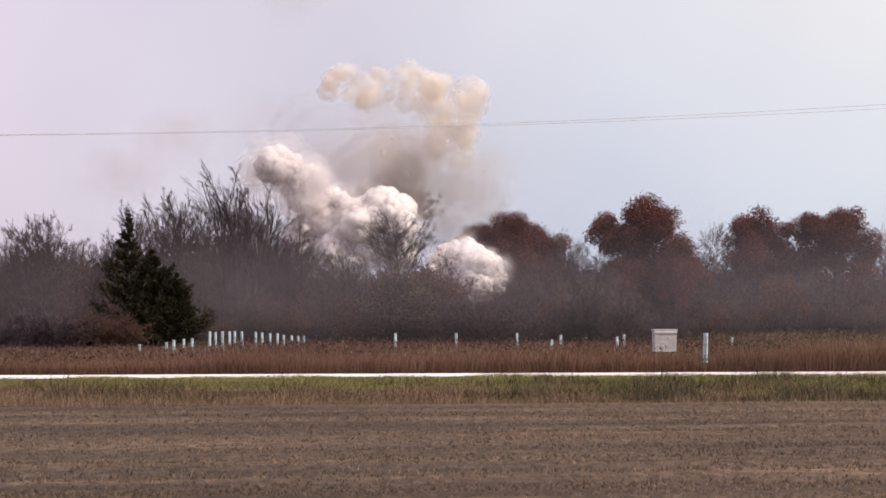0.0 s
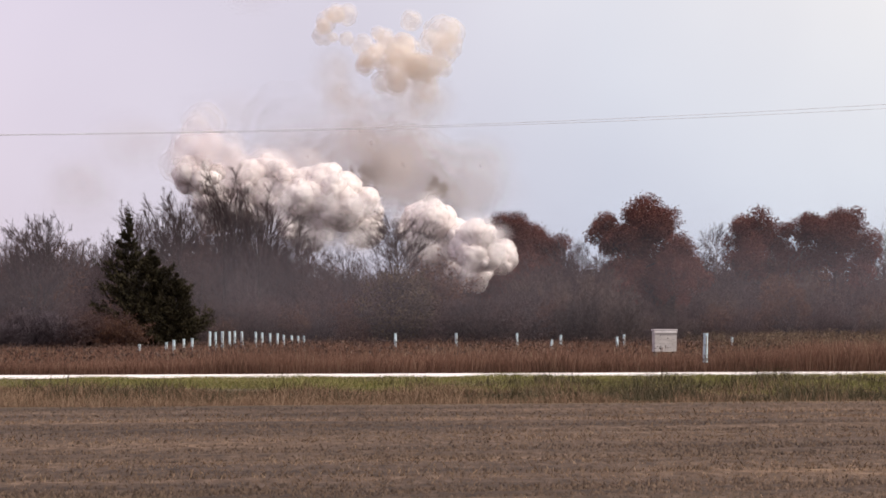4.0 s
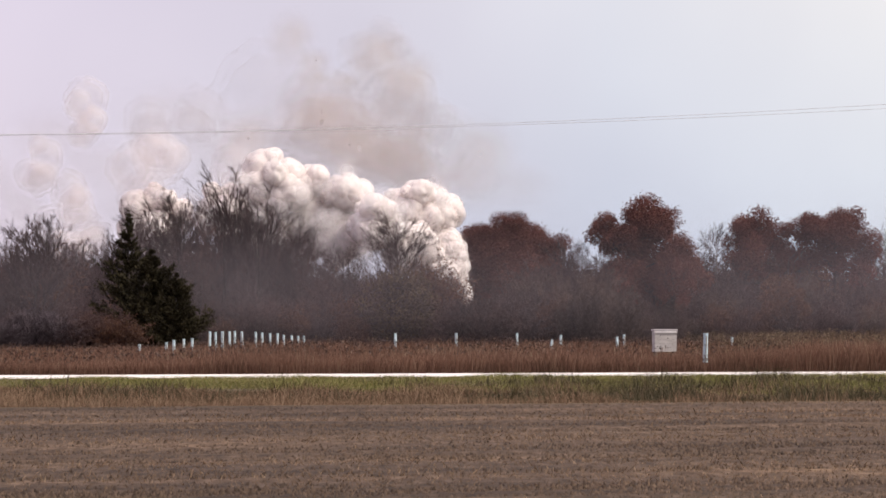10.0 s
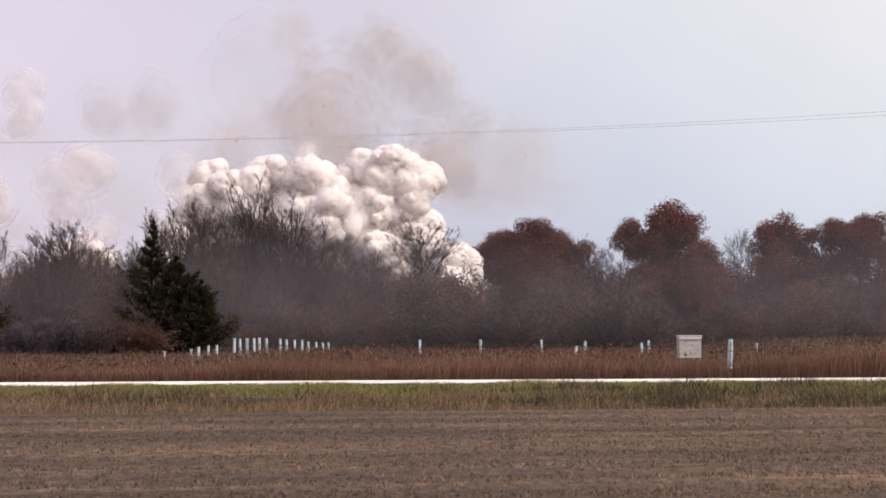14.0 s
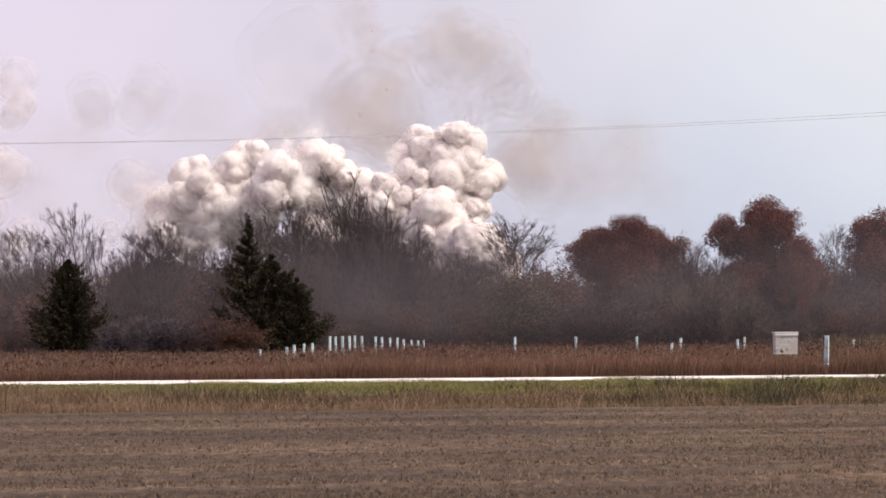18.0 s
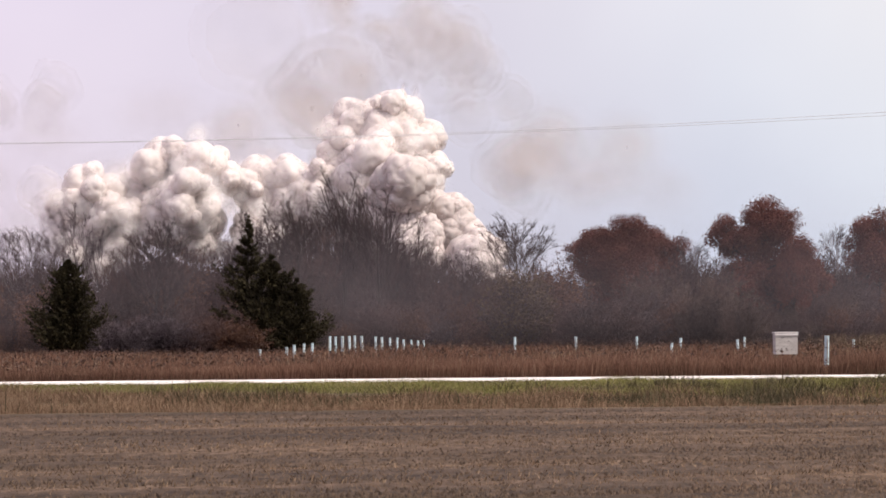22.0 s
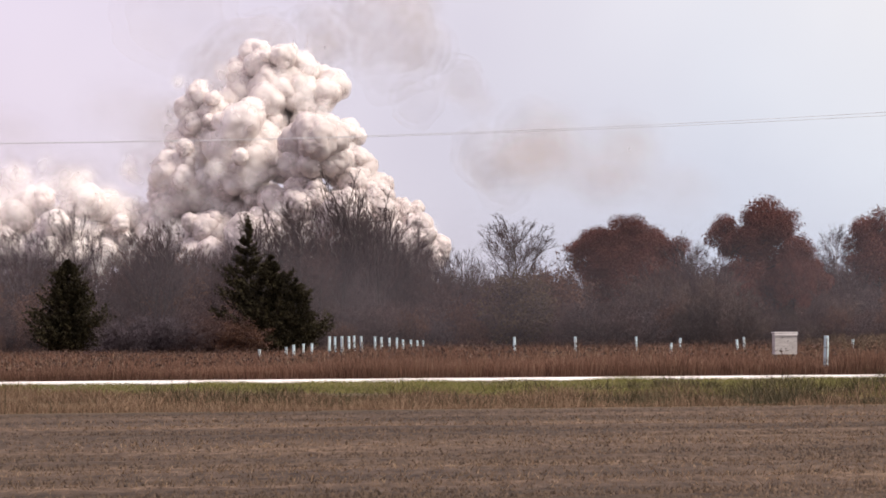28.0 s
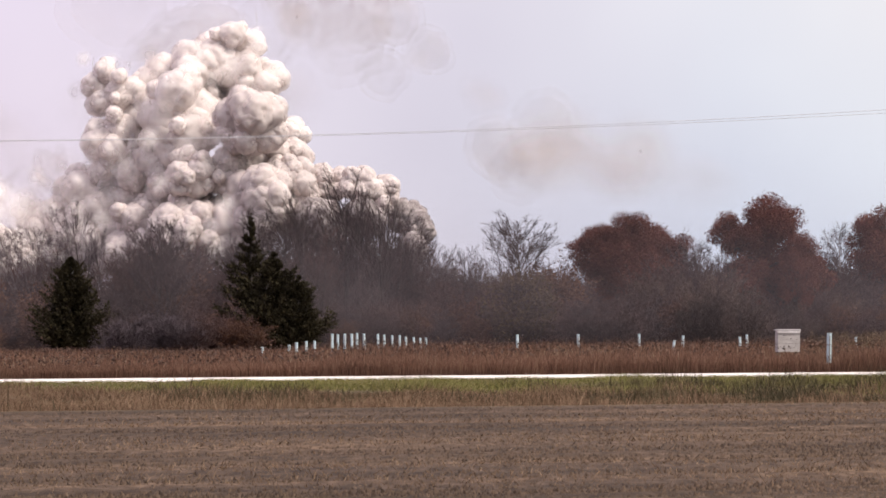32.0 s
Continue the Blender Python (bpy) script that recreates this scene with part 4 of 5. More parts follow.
def lump(seed, fineness, core, shells, fine):
    """A cauliflower lump of radius about 1: round domes that carry smaller domes; a solid heart within thinner and thinner shells."""
    off = Vector((seed * 7.3, seed * 3.1, seed * 5.7))
    bm = bmesh.new()
    starts = []
    for k, size in enumerate((core, *shells)):
        starts.append(len(bm.verts))
        made = bmesh.ops.create_icosphere(bm, subdivisions=fineness if k == 0 else 4, radius=1.0)["verts"]
        for v in made:
            q = v.co.normalized()
            warp = q + 0.10 * noise.noise_vector(q * 2.3 + off)
            d1 = noise.voronoi(warp * 1.25 + off)[0][0]
            d2 = noise.voronoi(warp * 2.7 + off * 1.7)[0][0]
            d3 = noise.voronoi(warp * 5.6 + off * 2.3)[0][0]
            v.co = q * size * (0.56 + 0.25 * dome(d1, 0.88) + fine * (0.15 * dome(d2, 0.84) + 0.05 * dome(d3, 0.82)) + 0.12 * noise.noise(q * 1.2 + off))
        for f in {f for v in made for f in v.link_faces}:
            f.smooth, f.material_index = True, k
    bm.verts.ensure_lookup_table()
    for k in range(1, len(starts)):
        a, b, c = bm.verts[starts[k - 1]], bm.verts[starts[k]], bm.verts[starts[k] + 1]
        bm.faces.new((a, b, c)).material_index = k
    me = bpy.data.meshes.new("puff")
    bm.to_mesh(me)
    bm.free()
    return me


def lens(seed):
    """A flattened, uneven wisp of radius about 1."""
    bm = bmesh.new()
    bmesh.ops.create_icosphere(bm, subdivisions=4, radius=1.0)
    off = Vector((seed * 4.1, seed * 2.7, seed * 9.2))
    for v in bm.verts:
        q = v.co.normalized()
        r = 0.97 + 0.12 * noise.noise(q * 1.6 + off) + 0.05 * noise.noise(q * 4 + off)
        v.co = Vector((q.x * r, q.y * r * 0.4, q.z * r))
    for f in bm.faces:
        f.smooth = True
    me = bpy.data.meshes.new("wisp")
    bm.to_mesh(me)
    bm.free()
    return me


def with_material(me, *mats):
    for mat in mats:
        me.materials.append(mat)
    return me


LUMPS = {}
for kind, seed, fine, core, shells, mats in (
        ("dense", 1, 0.50, 0.83, (0.915, 1.0), (SMOKE, SMOKE_SHELL, SMOKE_SHELL)),
        ("mid", 11, 1.0, 0.94, (1.0,), (SMOKE_MID, SMOKE_MID_SHELL)),
        ("dark", 21, 1.0, 0.94, (1.0,), (SMOKE_DARK, SMOKE_DARK_SHELL))):
    LUMPS[kind] = ([with_material(lump(seed + i, 5, core, shells, fine), *mats) for i in range(3)], [with_material(lump(seed + 40 + i, 4, core, shells, fine), *mats) for i in range(3)])
SOFT = [with_material(lens(41 + i), SMOKE_SOFT) for i in range(4)]
WISPS = [with_material(lens(81 + i), SMOKE_VEIL) for i in range(4)]
BROWN = [with_material(lens(91 + i), SMOKE_BROWN) for i in range(4)]
GHOSTS = {}
for kind, seed, mat in (("thin", 61, SMOKE_TORN), ("cream", 66, SMOKE_CREAM), ("grey", 71, SMOKE_GREY)):
    GHOSTS[kind] = [with_material(lump(seed + i, 4, 0.74, (1.0,), 0.9), mat, mat) for i in range(3)]
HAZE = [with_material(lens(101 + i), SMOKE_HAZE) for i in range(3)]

# where the fire stands, by its bearing
def fire_at(t):
    return float(np.interp(t, [0, 6, 9, 13, 19, 23, 28, 32], [60, 34, 8, -26, -98, -135, -210, -262]))


# thin smoke hanging in the sky: look, radius, squash, number of wisps, way
VEILS = [
    ("brown", 130, 1.1, 4, [(0, 0, 380), (3, -34, 390), (6, -60, 420), (9, -80, 440), (13, -110, 460), (19, -190, 500), (25, -250, 540), (32, -340, 620)], 0.03),
    ("brown", 80, 0.7, 3, [(0, -130, 430), (3, -160, 430), (6, -190, 450), (9, -200, 480), (13, -250, 500), (19, -330, 560), (32, -460, 720)], 0.08),
    ("brown", 190, 1.0, 3, [(0, -10, 290), (3, -20, 295), (6, -20, 310), (9, -30, 320), (13, 0, 330), (19, 20, 340), (25, 20, 340), (32, 40, 330)], 0.01),
    ("brown", 170, 0.9, 4, [(0, -110, 310), (6, -150, 340), (9, -200, 360), (13, -260, 370), (19, -380, 390), (32, -640, 420)]),
    ("veil", 150, 0.8, 3, [(0, 20, 215), (3, -5, 220), (6, -10, 255), (9, -40, 290), (13, 5, 280), (19, -20, 295), (25, 0, 300), (32, 20, 310)]),
    ("veil", 190, 0.6, 4, [(0, -60, 260), (6, -20, 280), (13, 10, 300), (19, 30, 300), (25, 60, 300), (32, 110, 310)]),
    ("veil", 240, 0.7, 4, [(0, -380, 310), (9, -560, 310), (19, -760, 320), (32, -900, 330)]),
    ("veil", 230, 0.75, 4, [(0, -160, 290), (6, -260, 310), (13, -380, 330), (19, -520, 350), (32, -720, 380)]),
    ("veil", 200, 0.9, 3, [(0, -120, 440), (9, -240, 460), (19, -384, 480), (32, -520, 500)]),
    ("veil", 180, 0.6, 3, [(0, -560, 330), (9, -690, 270), (19, -880, 250), (32, -980, 260)]),
    # flat see-through sheets across the whole woods, added to pale them like haze
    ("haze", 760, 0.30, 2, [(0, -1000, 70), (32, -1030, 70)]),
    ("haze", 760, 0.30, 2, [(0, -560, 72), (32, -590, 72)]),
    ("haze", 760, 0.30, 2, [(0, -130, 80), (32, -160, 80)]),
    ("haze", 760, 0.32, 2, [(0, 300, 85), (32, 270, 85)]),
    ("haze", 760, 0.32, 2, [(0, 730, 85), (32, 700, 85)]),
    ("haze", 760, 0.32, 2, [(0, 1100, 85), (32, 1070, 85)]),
]


def at_smoke(b, e, d=DEEP):
    return Vector((spot(b, d), d, rise(e, d)))


SMOKE_LABEL = {"dense": "dense white smoke billow rising behind the woods", "mid": "pale grey smoke billow rolling over the trees", "dark": "dark grey smoke billow close to the fire",
    "soft": "thinning pale smoke drifting over the trees", "thin": "faint torn smoke drifting off over the trees", "cream": "pale cream smoke breaking up in the sky", "grey": "thin grey-brown smoke behind the white billows"}


ALL_BILLOWS = []


def billow(kind, radius, way, fade=None):
    """One billow: an empty that drifts, under it lumps that part from each other as it grows; from fade on its heart settles behind the trees and thin smoke drifts on."""
    r = random.Random(500 + len(ALL_BILLOWS))
    size = radius * DEEP / FAR
    start = way[0][0] if way[0][0] > 0 else -7.0
    ob = thing("smoke_billow", Matrix.Identity(4), SMOKE_LABEL[kind], "smoke", "billows of smoke")
    depth = DEEP + r.uniform(-5, 5) + {"mid": -4, "dark": -4, "grey": 20, "cream": 24}.get(kind, 0)

    if fade is not None:
        billow("thin" if fade < 12 else "soft", radius * 1.1, way)
        way = [(t, b, e - max(0.0, t - fade) * (17 if fade < 12 else 14)) for t, b, e in way]
    rows = []
    if start > 0:
        rows = [(t, at_smoke(fire_at(t), -20 - radius, depth)) for t in (0, start * 0.5, start - 1.0)]
    rows += [(t, at_smoke(b, e, depth)) for t, b, e in way]
    pieces = []
    if kind in LUMPS:
        big, small = LUMPS[kind]
        pieces += [(big, 0.80 * size * r.uniform(0.7, 1.1), 0.62) for i in range(9)]
        pieces += [(small, 0.50 * size * r.uniform(0.6, 1.2), 0.95) for i in range(5 if kind == "dense" else 11)]
        pieces += [(SOFT, 0.8 * size * r.uniform(0.7, 1.2), 1.1) for i in range(5 if kind == "dense" else 1)]
    elif kind == "soft":
        pieces += [(SOFT, 1.0 * size * r.uniform(0.7, 1.3), 0.8) for i in range(6)]
    else:
        few, share, spread = {"cream": (10, 0.6, 0.9), "grey": (6, 1.2, 0.75), "thin": (6, 0.9, 0.8)}[kind]
        pieces += [(GHOSTS[kind], share * size * r.uniform(0.5, 1.15), spread) for i in range(few)]
    keyed = []
    for meshes, s, out in pieces:
        thin = meshes is SOFT
        p = part("wisp" if thin else "puff", r.choice(meshes), None, ob)
        p.scale = (s, s, s)
        q = Vector((r.gauss(0, 1), r.gauss(0, 0.6), r.gauss(0, 0.9))).normalized() * out * size * r.uniform(0.75, 1.1)
        if thin:
            spin = Euler((r.uniform(-0.3, 0.3), r.uniform(0, 6.28), r.uniform(-0.3, 0.3))).to_matrix().to_4x4()
        else:
            spin = Euler((r.uniform(0, 6.28), r.uniform(0, 6.28), r.uniform(0, 6.28))).to_matrix().to_4x4()
        turn = Euler((r.uniform(-0.3, 0.3), r.uniform(-0.5, 0.5), r.uniform(-0.3, 0.3)))
        forward = size * r.uniform(0.8, 1.1) if meshes is SOFT and kind != "soft" else 0
        when = (start + 2, start + 10)
        keyed.append((p, q, spin, turn, forward, when))
    ALL_BILLOWS.append((ob, rows, keyed, start))


billow("dense", 50, [(0, -204, 205), (3, -284, 245), (6, -389, 285), (9, -494, 290), (12, -569, 275), (17, -935, 274), (32, -1695, 277)], fade=5)
billow("dense", 48, [(0, -144, 190), (3, -224, 240), (6, -284, 230), (9, -344, 240), (12, -444, 230), (14, -517, 235), (17, -715, 223), (22, -935, 204), (32, -1395, 186)], fade=8)
billow("dense", 48, [(0, -94, 205), (3, -184, 240), (6, -209, 245), (9, -279, 270), (12, -344, 250), (14, -437, 255), (17, -585, 262), (19, -695, 253), (21, -795, 253), (23, -855, 248), (25, -910, 259), (28, -1015, 269), (32, -1155, 265)], fade=22)
billow("dense", 40, [(0, -239, 165), (3, -314, 235), (6, -384, 240), (9, -464, 220), (12, -564, 200), (17, -935, 184), (32, -1595, 186)], fade=6)
billow("dense", 45, [(0, -164, 150), (3, -224, 190), (6, -264, 210), (9, -314, 200), (12, -384, 190), (14, -467, 200), (17, -610, 202), (19, -705, 203), (23, -855, 203), (32, -1195, 205)], fade=19)
billow("dense", 46, [(0, -94, 160), (3, -144, 200), (6, -174, 205), (9, -224, 235), (12, -294, 240), (14, -362, 264), (17, -515, 282), (19, -610, 294), (21, -685, 295), (23, -745, 305), (25, -835, 295), (28, -945, 289), (32, -1095, 279)], fade=22)
billow("thin", 44, [(0, -294, 295), (3, -399, 335), (6, -524, 350), (9, -619, 375), (14, -807, 411), (32, -1795, 457)])
billow("dense", 34, [(0, -294, 295), (3, -399, 325), (6, -514, 290), (9, -624, 190), (12, -724, 110), (32, -1695, 47)], fade=1)
billow("thin", 40, [(0, -244, 260), (3, -354, 295), (6, -494, 300), (9, -644, 225), (12, -744, 235), (17, -1095, 244), (32, -1795, 277)])
billow("dense", 38, [(0, -244, 255), (3, -354, 275), (6, -484, 240), (9, -604, 170), (12, -724, 110), (32, -1695, 47)], fade=1)
billow("thin", 36, [(0, -329, 305), (3, -424, 310), (6, -544, 320), (9, -674, 300), (14, -887, 321), (32, -1895, 358)])
billow("dense", 48, [(0, 48, 110), (3, 11, 158), (6, -62, 202), (9, -144, 215), (12, -194, 230), (14, -267, 259), (17, -355, 283), (19, -495, 284), (21, -595, 282), (23, -655, 294), (25, -705, 285), (28, -825, 288), (32, -995, 269)], fade=22)
billow("dense", 40, [(0, 71, 102), (3, 78, 132), (6, -19, 185), (9, -94, 190), (12, -164, 205), (14, -237, 214), (17, -435, 256), (19, -555, 282), (21, -635, 257), (23, -685, 258), (25, -765, 263), (28, -895, 258), (32, -1055, 254)], fade=22)
billow("dense", 34, [(0, 13, 124), (3, -21, 182), (6, -94, 205), (9, -204, 212), (12, -244, 225), (14, -317, 254), (17, -450, 294), (19, -540, 290), (21, -645, 277), (23, -775, 283), (25, -885, 273), (28, -995, 274), (32, -1135, 265)], fade=22)
billow("dense", 44, [(0, 51, 85), (3, 41, 105), (6, 41, 162), (9, -14, 205), (12, -99, 260), (14, -137, 294), (17, -165, 315), (19, -220, 346), (21, -280, 373), (23, -325, 398), (25, -395, 426), (28, -495, 467), (30, -530, 484), (32, -590, 502)])
billow("dense", 45, [(2, 76, 70), (3, 91, 122), (6, 58, 170), (9, 4, 198), (12, -62, 258), (14, -97, 283), (17, -133, 270), (19, -190, 310), (21, -240, 343), (23, -295, 369), (25, -345, 409), (28, -440, 447), (30, -480, 447), (32, -555, 457)])
billow("dense", 40, [(3.2, 36, 70), (6, 1, 130), (9, -46, 175), (12, -129, 245), (14, -187, 287), (17, -230, 309), (19, -285, 339), (21, -355, 359), (23, -395, 386), (25, -447, 432), (28, -545, 474), (30, -605, 457), (32, -670, 468)])
billow("dense", 40, [(5, 26, 65), (6, 11, 95), (9, 1, 135), (12, -39, 190), (14, -117, 249), (17, -205, 253), (19, -245, 286), (21, -305, 301), (23, -355, 339), (25, -405, 373), (28, -475, 387), (30, -525, 412), (32, -595, 412)])
billow("dense", 38, [(6.5, 21, 60), (9, -12, 110), (12, -84, 185), (14, -177, 229), (17, -255, 246), (19, -295, 291), (21, -355, 301), (23, -435, 346), (25, -515, 360), (28, -645, 407), (30, -740, 418), (32, -817, 443)])
billow("dense", 44, [(8.5, 16, 70), (9, 1, 90), (12, -34, 140), (14, -127, 184), (17, -230, 206), (19, -295, 251), (21, -345, 271), (23, -445, 302), (25, -545, 330), (28, -650, 357), (30, -695, 388), (32, -760, 408)])
billow("dense", 42, [(10, 6, 70), (12, -64, 145), (14, -82, 193), (17, -150, 208), (19, -195, 230), (21, -225, 263), (23, -273, 313), (25, -335, 329), (28, -405, 346), (30, -455, 357), (32, -510, 344)])
billow("dense", 40, [(10.5, -4, 70), (12, -119, 140), (14, -157, 159), (17, -205, 161), (19, -255, 211), (21, -305, 231), (23, -355, 271), (25, -435, 311), (28, -555, 317), (30, -595, 332), (32, -670, 368)])
billow("dense", 38, [(11.3, 1, 65), (12, -19, 110), (14, -42, 143), (17, -130, 165), (19, -165, 185), (21, -230, 231), (23, -305, 251), (25, -385, 291), (28, -475, 312), (30, -515, 322), (32, -565, 372)])
billow("dense", 42, [(13, 3, 73), (14, -37, 103), (17, -170, 145), (19, -233, 171), (21, -295, 201), (23, -395, 249), (25, -475, 272), (28, -575, 267), (30, -655, 267), (32, -745, 281)])
billow("mid", 36, [(16, -96, 95), (17, -110, 138), (19, -145, 152), (21, -205, 161), (23, -295, 211), (25, -355, 241), (28, -455, 242), (30, -545, 257), (32, -665, 287)])
billow("mid", 38, [(17.5, -95, 100), (19, -123, 140), (21, -170, 175), (23, -238, 266), (25, -317, 309), (28, -375, 299), (30, -435, 309), (32, -495, 310)])
billow("mid", 40, [(18.5, -95, 100), (21, -157, 155), (23, -213, 223), (25, -280, 256), (28, -355, 271), (30, -465, 280), (32, -560, 310)])
billow("mid", 33, [(20, -95, 100), (21, -127, 132), (23, -170, 198), (25, -230, 239), (28, -375, 261), (30, -490, 257), (32, -610, 290)])
billow("mid", 34, [(21.3, -105, 100), (23, -195, 164), (25, -247, 206), (28, -335, 239), (30, -420, 276), (32, -485, 282)])
billow("mid", 30, [(22, -105, 100), (23, -140, 138), (25, -198, 178), (28, -277, 216), (30, -360, 269), (32, -423, 271)])
billow("mid", 30, [(23.8, -135, 100), (25, -173, 142), (28, -255, 189), (30, -310, 233), (32, -363, 266)])
billow("mid", 30, [(25.8, -175, 100), (28, -223, 151), (30, -267, 231), (32, -320, 249)])
billow("dark", 30, [(26.5, -195, 100), (28, -250, 153), (30, -247, 193), (32, -280, 209)])
billow("dark", 28, [(28.2, -215, 91), (30, -247, 149), (32, -260, 189)])
billow("dark", 28, [(29.8, -235, 81), (32, -270, 153)])
billow("dark", 44, [(27, -235, 101), (30, -355, 171), (32, -425, 201)])
billow("dark", 36, [(28, -255, 101), (30, -305, 171), (32, -355, 206)])
billow("mid", 40, [(26, -195, 100), (28, -295, 171), (30, -395, 216), (32, -495, 227)])
billow("dense", 60, [(12, -4, 70), (14, -67, 108), (17, -255, 171), (19, -335, 201), (21, -395, 209), (23, -475, 230), (25, -515, 247), (28, -610, 210), (30, -695, 223), (32, -795, 213)])
billow("dense", 58, [(14.2, -9, 78), (19, -273, 156), (21, -335, 201), (23, -405, 216), (25, -455, 232), (28, -545, 222), (30, -625, 212), (32, -725, 233)])
billow("mid", 54, [(18, -115, 80), (21, -263, 176), (23, -345, 196), (25, -405, 216), (28, -475, 212), (30, -555, 212), (32, -635, 202)])
billow("mid", 54, [(21, -125, 80), (25, -315, 176), (28, -395, 201), (30, -455, 212), (32, -545, 240)])
billow("mid", 48, [(24, -165, 90), (28, -315, 181), (30, -385, 196), (32, -465, 212)])
billow("dense", 56, [(8.5, 16, 70), (12, -194, 178), (14, -287, 207), (17, -535, 227), (19, -635, 230), (21, -655, 230), (23, -715, 235), (25, -765, 238), (28, -865, 233), (32, -995, 224)], fade=22)
billow("dense", 52, [(5, 26, 70), (9, -144, 165), (12, -264, 190), (14, -387, 215), (17, -585, 212), (19, -695, 223), (21, -765, 223), (23, -815, 231), (25, -885, 238), (28, -975, 239), (32, -1115, 234)], fade=22)
billow("dense", 48, [(2, 56, 70), (6, -144, 160), (9, -224, 170), (12, -334, 195), (14, -437, 205), (17, -625, 222), (19, -723, 248), (21, -815, 241), (23, -885, 238), (25, -945, 239), (32, -1245, 225)], fade=22)
billow("dense", 50, [(9.5, 16, 70), (12, -144, 160), (14, -207, 207), (17, -355, 216), (19, -435, 266), (21, -505, 267), (23, -565, 267), (25, -645, 257), (28, -765, 263), (32, -935, 254)], fade=22)
billow("dense", 54, [(11.5, 6, 70), (14, -167, 149), (17, -305, 226), (19, -375, 236), (21, -445, 257), (23, -495, 247), (25, -555, 257), (28, -665, 267), (30, -755, 278), (32, -845, 223)])
billow("dense", 48, [(13.5, -2, 96), (17, -275, 196), (19, -335, 269), (21, -395, 251), (23, -455, 272), (25, -525, 280), (28, -660, 290), (30, -740, 308), (32, -790, 341)])
billow("dense", 45, [(15.5, -125, 90), (17, -235, 151), (21, -375, 211), (25, -495, 222), (28, -695, 231), (30, -745, 241), (32, -815, 208)])
billow("dense", 58, [(11, 6, 70), (14, -137, 209), (17, -195, 220), (19, -250, 261), (21, -305, 326), (23, -375, 356), (25, -450, 377), (28, -555, 397), (30, -630, 407), (32, -705, 428)])
billow("dense", 52, [(12, 6, 70), (14, -87, 158), (17, -165, 255), (19, -223, 296), (21, -275, 316), (23, -343, 366), (25, -395, 396), (28, -505, 417), (30, -565, 447), (32, -645, 462)])
billow("dense", 58, [(14, -27, 78), (17, -195, 170), (19, -235, 231), (21, -295, 271), (23, -375, 301), (25, -455, 322), (28, -565, 342), (30, -605, 372), (32, -685, 393)])
billow("mid", 50, [(17, -115, 90), (19, -195, 170), (21, -255, 241), (23, -305, 291), (25, -375, 301), (28, -435, 341), (30, -495, 362), (32, -555, 382)])
billow("mid", 52, [(15, -68, 80), (19, -235, 131), (23, -395, 171), (25, -495, 182), (28, -635, 162), (30, -695, 173), (32, -765, 173)])
billow("mid", 52, [(19, -115, 80), (23, -315, 151), (25, -415, 171), (28, -535, 162), (30, -595, 172), (32, -675, 173)])
billow("mid", 50, [(23, -135, 80), (25, -315, 141), (28, -435, 161), (30, -515, 172), (32, -575, 182)])
billow("dense", 52, [(10, 16, 60), (14, -227, 149), (17, -495, 182), (19, -575, 192), (23, -655, 182), (25, -695, 183), (28, -775, 183), (32, -915, 174)])
billow("dense", 52, [(11.5, 16, 60), (14, -147, 129), (17, -375, 171), (19, -465, 192), (23, -555, 172), (25, -615, 172), (28, -705, 173), (32, -855, 173)])
billow("cream", 58, [(0, 21, 405), (3, 2, 445), (4, -30, 510), (5.4, -90, 680), (32, -700, 1500)])
billow("cream", 46, [(0, -44, 440), (3, -64, 415), (4, -80, 480), (5.4, -120, 690), (32, -750, 1500)])
billow("cream", 36, [(0, -184, 438), (3, -179, 492), (4, -190, 540), (5.4, -230, 690), (32, -900, 1500)])
billow("cream", 36, [(0, -124, 432), (3, -100, 425), (4, -120, 500), (5.4, -170, 690), (32, -850, 1500)])
billow("cream", 50, [(0, 16, 350), (3, -30, 400), (4, -50, 470), (5.4, -100, 680), (32, -700, 1500)])
billow("grey", 48, [(0, -39, 330), (3, -49, 375), (6, -79, 440), (9, -104, 490), (12, -134, 510), (14, -167, 519), (17, -185, 510), (19, -225, 521), (23, -285, 531), (28, -395, 561), (32, -455, 602)])
billow("grey", 58, [(0, 11, 205), (3, 16, 245), (6, 1, 265), (9, -39, 300), (12, -14, 330), (14, 3, 318), (17, -15, 310), (19, -45, 310), (23, -65, 310), (28, -95, 330), (32, -75, 340)])
billow("grey", 64, [(0, 46, 230), (3, 26, 240), (6, -24, 270), (9, -64, 350), (12, -44, 390), (14, -47, 388), (17, -65, 370), (19, -95, 400), (23, -155, 420), (32, -295, 501)])
billow("grey", 95, [(0, -154, 290), (3, -184, 300), (6, -214, 310), (9, -234, 350), (12, -254, 400), (14, -287, 429), (17, -355, 451), (19, -395, 471), (23, -475, 502), (32, -695, 553)])
billow("grey", 85, [(0, -64, 270), (3, -94, 290), (6, -134, 305), (9, -144, 370), (12, -124, 420), (14, -147, 449), (17, -165, 460), (19, -205, 481), (23, -265, 491), (32, -435, 541)])
billow("grey", 70, [(0, -284, 260), (3, -314, 270), (6, -384, 310), (9, -454, 340), (12, -524, 370), (17, -735, 403), (23, -995, 404), (32, -1295, 405)])


VEIL_LABEL = {"brown": "thin brown smoke hanging in the sky", "veil": "faint veil of pale smoke across the sky", "haze": "thin grey smoke haze, a sheet hung to pale the woods"}


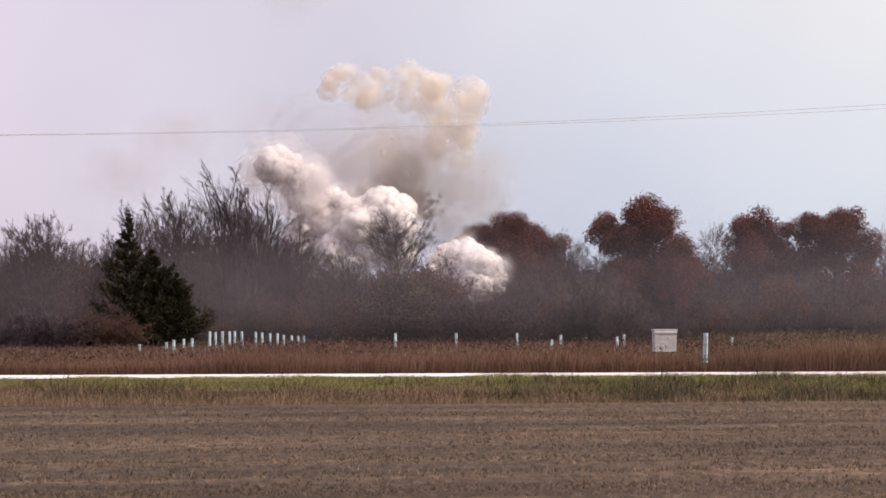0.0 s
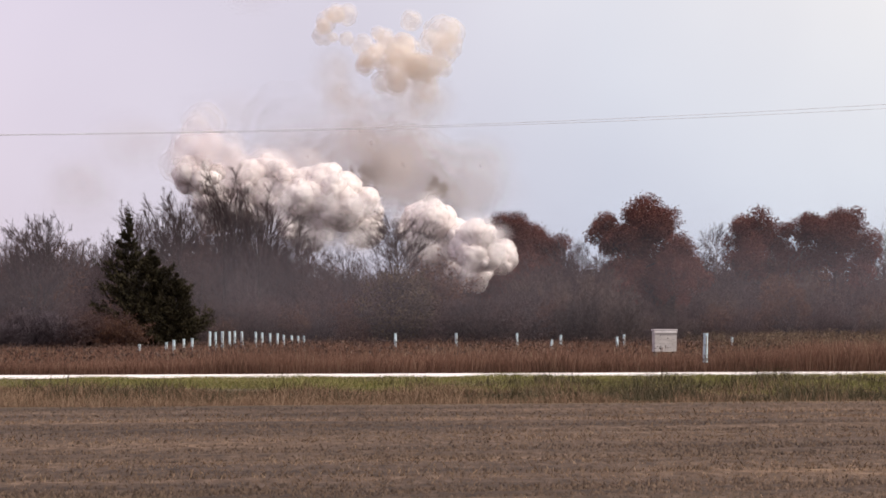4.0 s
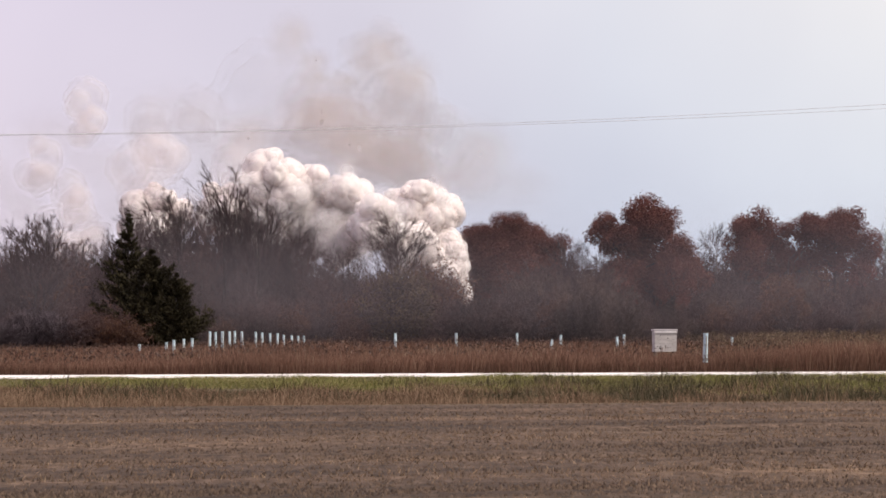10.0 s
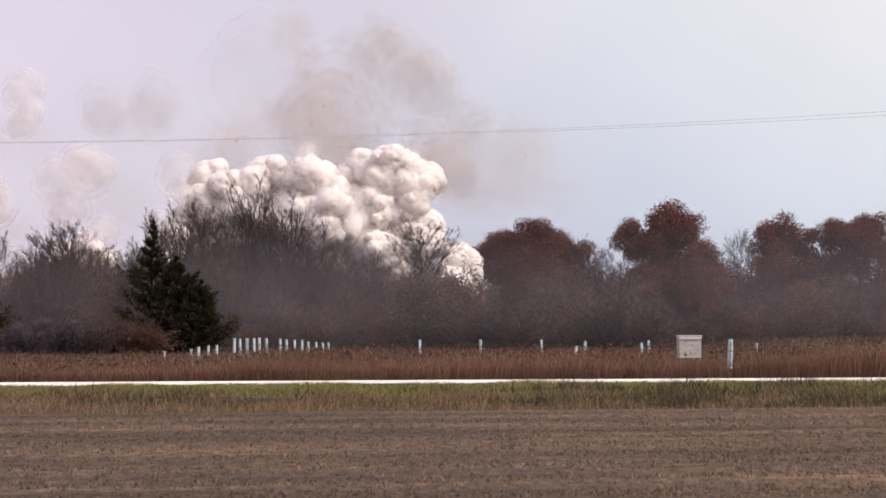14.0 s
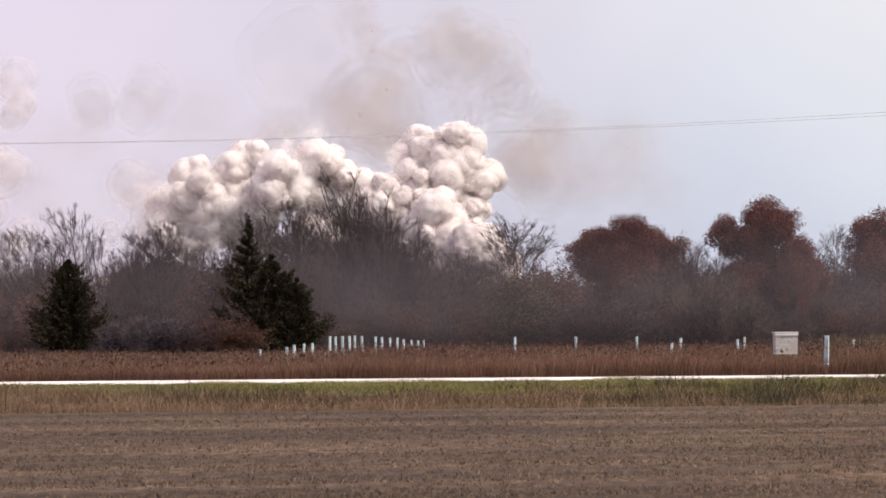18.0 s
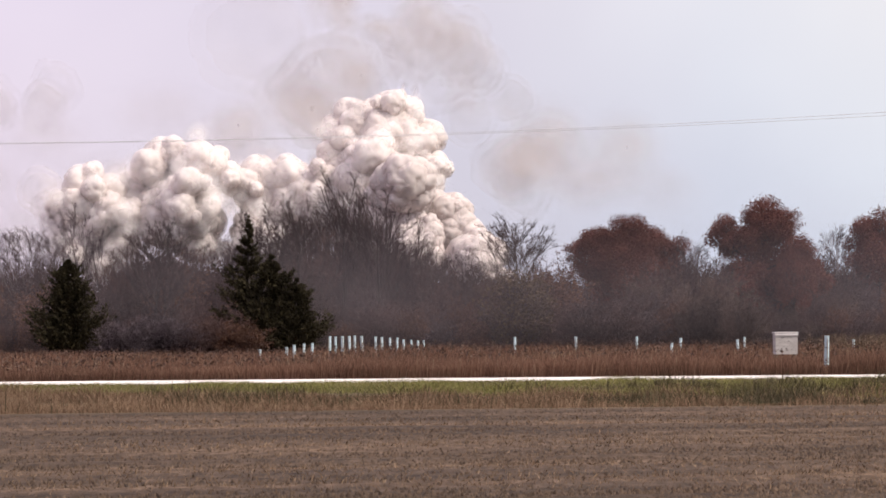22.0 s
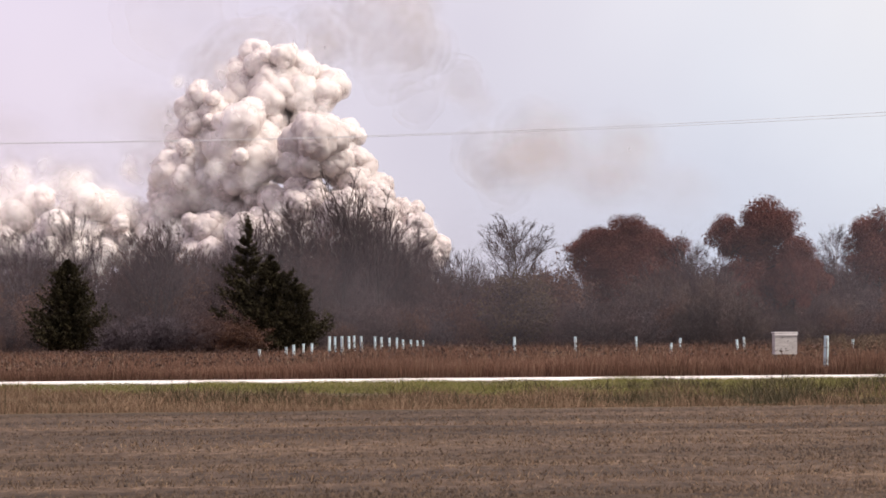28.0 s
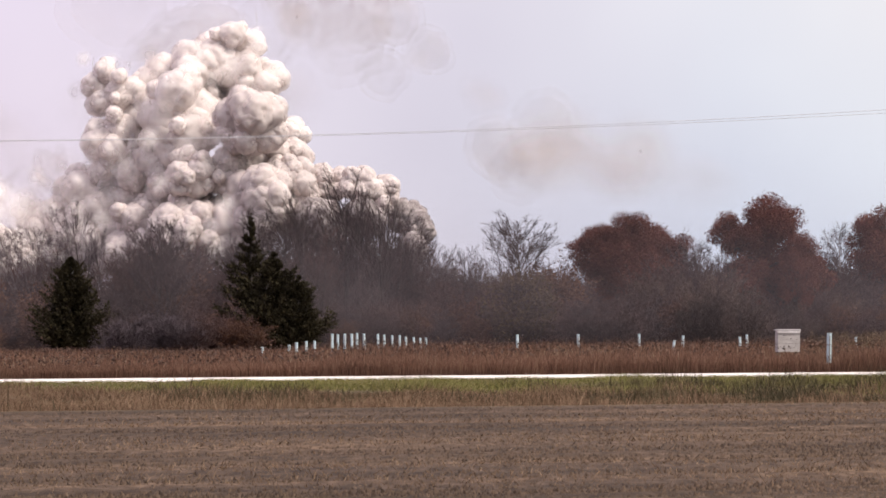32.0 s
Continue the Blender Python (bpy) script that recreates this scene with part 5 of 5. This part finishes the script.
def veil_cloud(seed, kind, radius, squash, count, way, parting=0.02):
    """Thin smoke: a few broad wisps that drift apart slowly."""
    r = random.Random(seed)
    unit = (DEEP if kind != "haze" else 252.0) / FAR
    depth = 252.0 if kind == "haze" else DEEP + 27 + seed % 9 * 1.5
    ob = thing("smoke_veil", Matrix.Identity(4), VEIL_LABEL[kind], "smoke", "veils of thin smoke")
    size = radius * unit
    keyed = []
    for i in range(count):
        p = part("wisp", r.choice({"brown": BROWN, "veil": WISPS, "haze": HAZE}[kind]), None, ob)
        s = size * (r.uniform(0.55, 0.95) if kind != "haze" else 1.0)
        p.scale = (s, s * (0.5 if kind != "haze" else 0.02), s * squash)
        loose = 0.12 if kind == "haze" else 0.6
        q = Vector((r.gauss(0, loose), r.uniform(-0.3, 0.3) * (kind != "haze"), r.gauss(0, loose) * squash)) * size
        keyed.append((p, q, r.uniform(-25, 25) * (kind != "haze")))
    return ob, [(t, at_smoke(b, e, depth)) for t, b, e in way], keyed, parting


ALL_VEILS = [veil_cloud(600 + i, *row) for i, row in enumerate(VEILS)]


def motions():
    for ob, rows, keyed, start in ALL_BILLOWS:
        walk(ob, [(t, Matrix.Translation(p)) for t, p in rows])
        for p, q, spin, turn, forward, when in keyed:
            held = []
            for t in sorted({0.0, 32.0} | {t for t in (start, start + 2, start + 5, start + 9, start + 16, *when) if 0 < t < 32}):
                grown = float(np.interp(t - start, [-1, 0, 2, 5, 9, 20, 40], [0.34, 0.38, 0.60, 0.82, 1.0, 1.24, 1.45]))
                a = t / 32.0
                place = q * grown
                if forward:
                    place.y = forward * float(np.interp(t, when, [1.0, -1.1]))
                held.append((t, Matrix.Translation(place) @ Euler((turn.x * a * 3, turn.y * a * 3, turn.z * a * 3)).to_matrix().to_4x4() @ spin))
            walk(p, held)
    for ob, rows, keyed, parting in ALL_VEILS:
        walk(ob, [(t, Matrix.Translation(p)) for t, p in rows])
        for p, q, tip in keyed:
            walk(p, [(t, Matrix.Translation(q * (0.8 + parting * min(t, 12.0))) @ pose(0, 0, 0, 0, tip + t * 0.6, 0)) for t in (0, 6, 12, 32)])


motions()
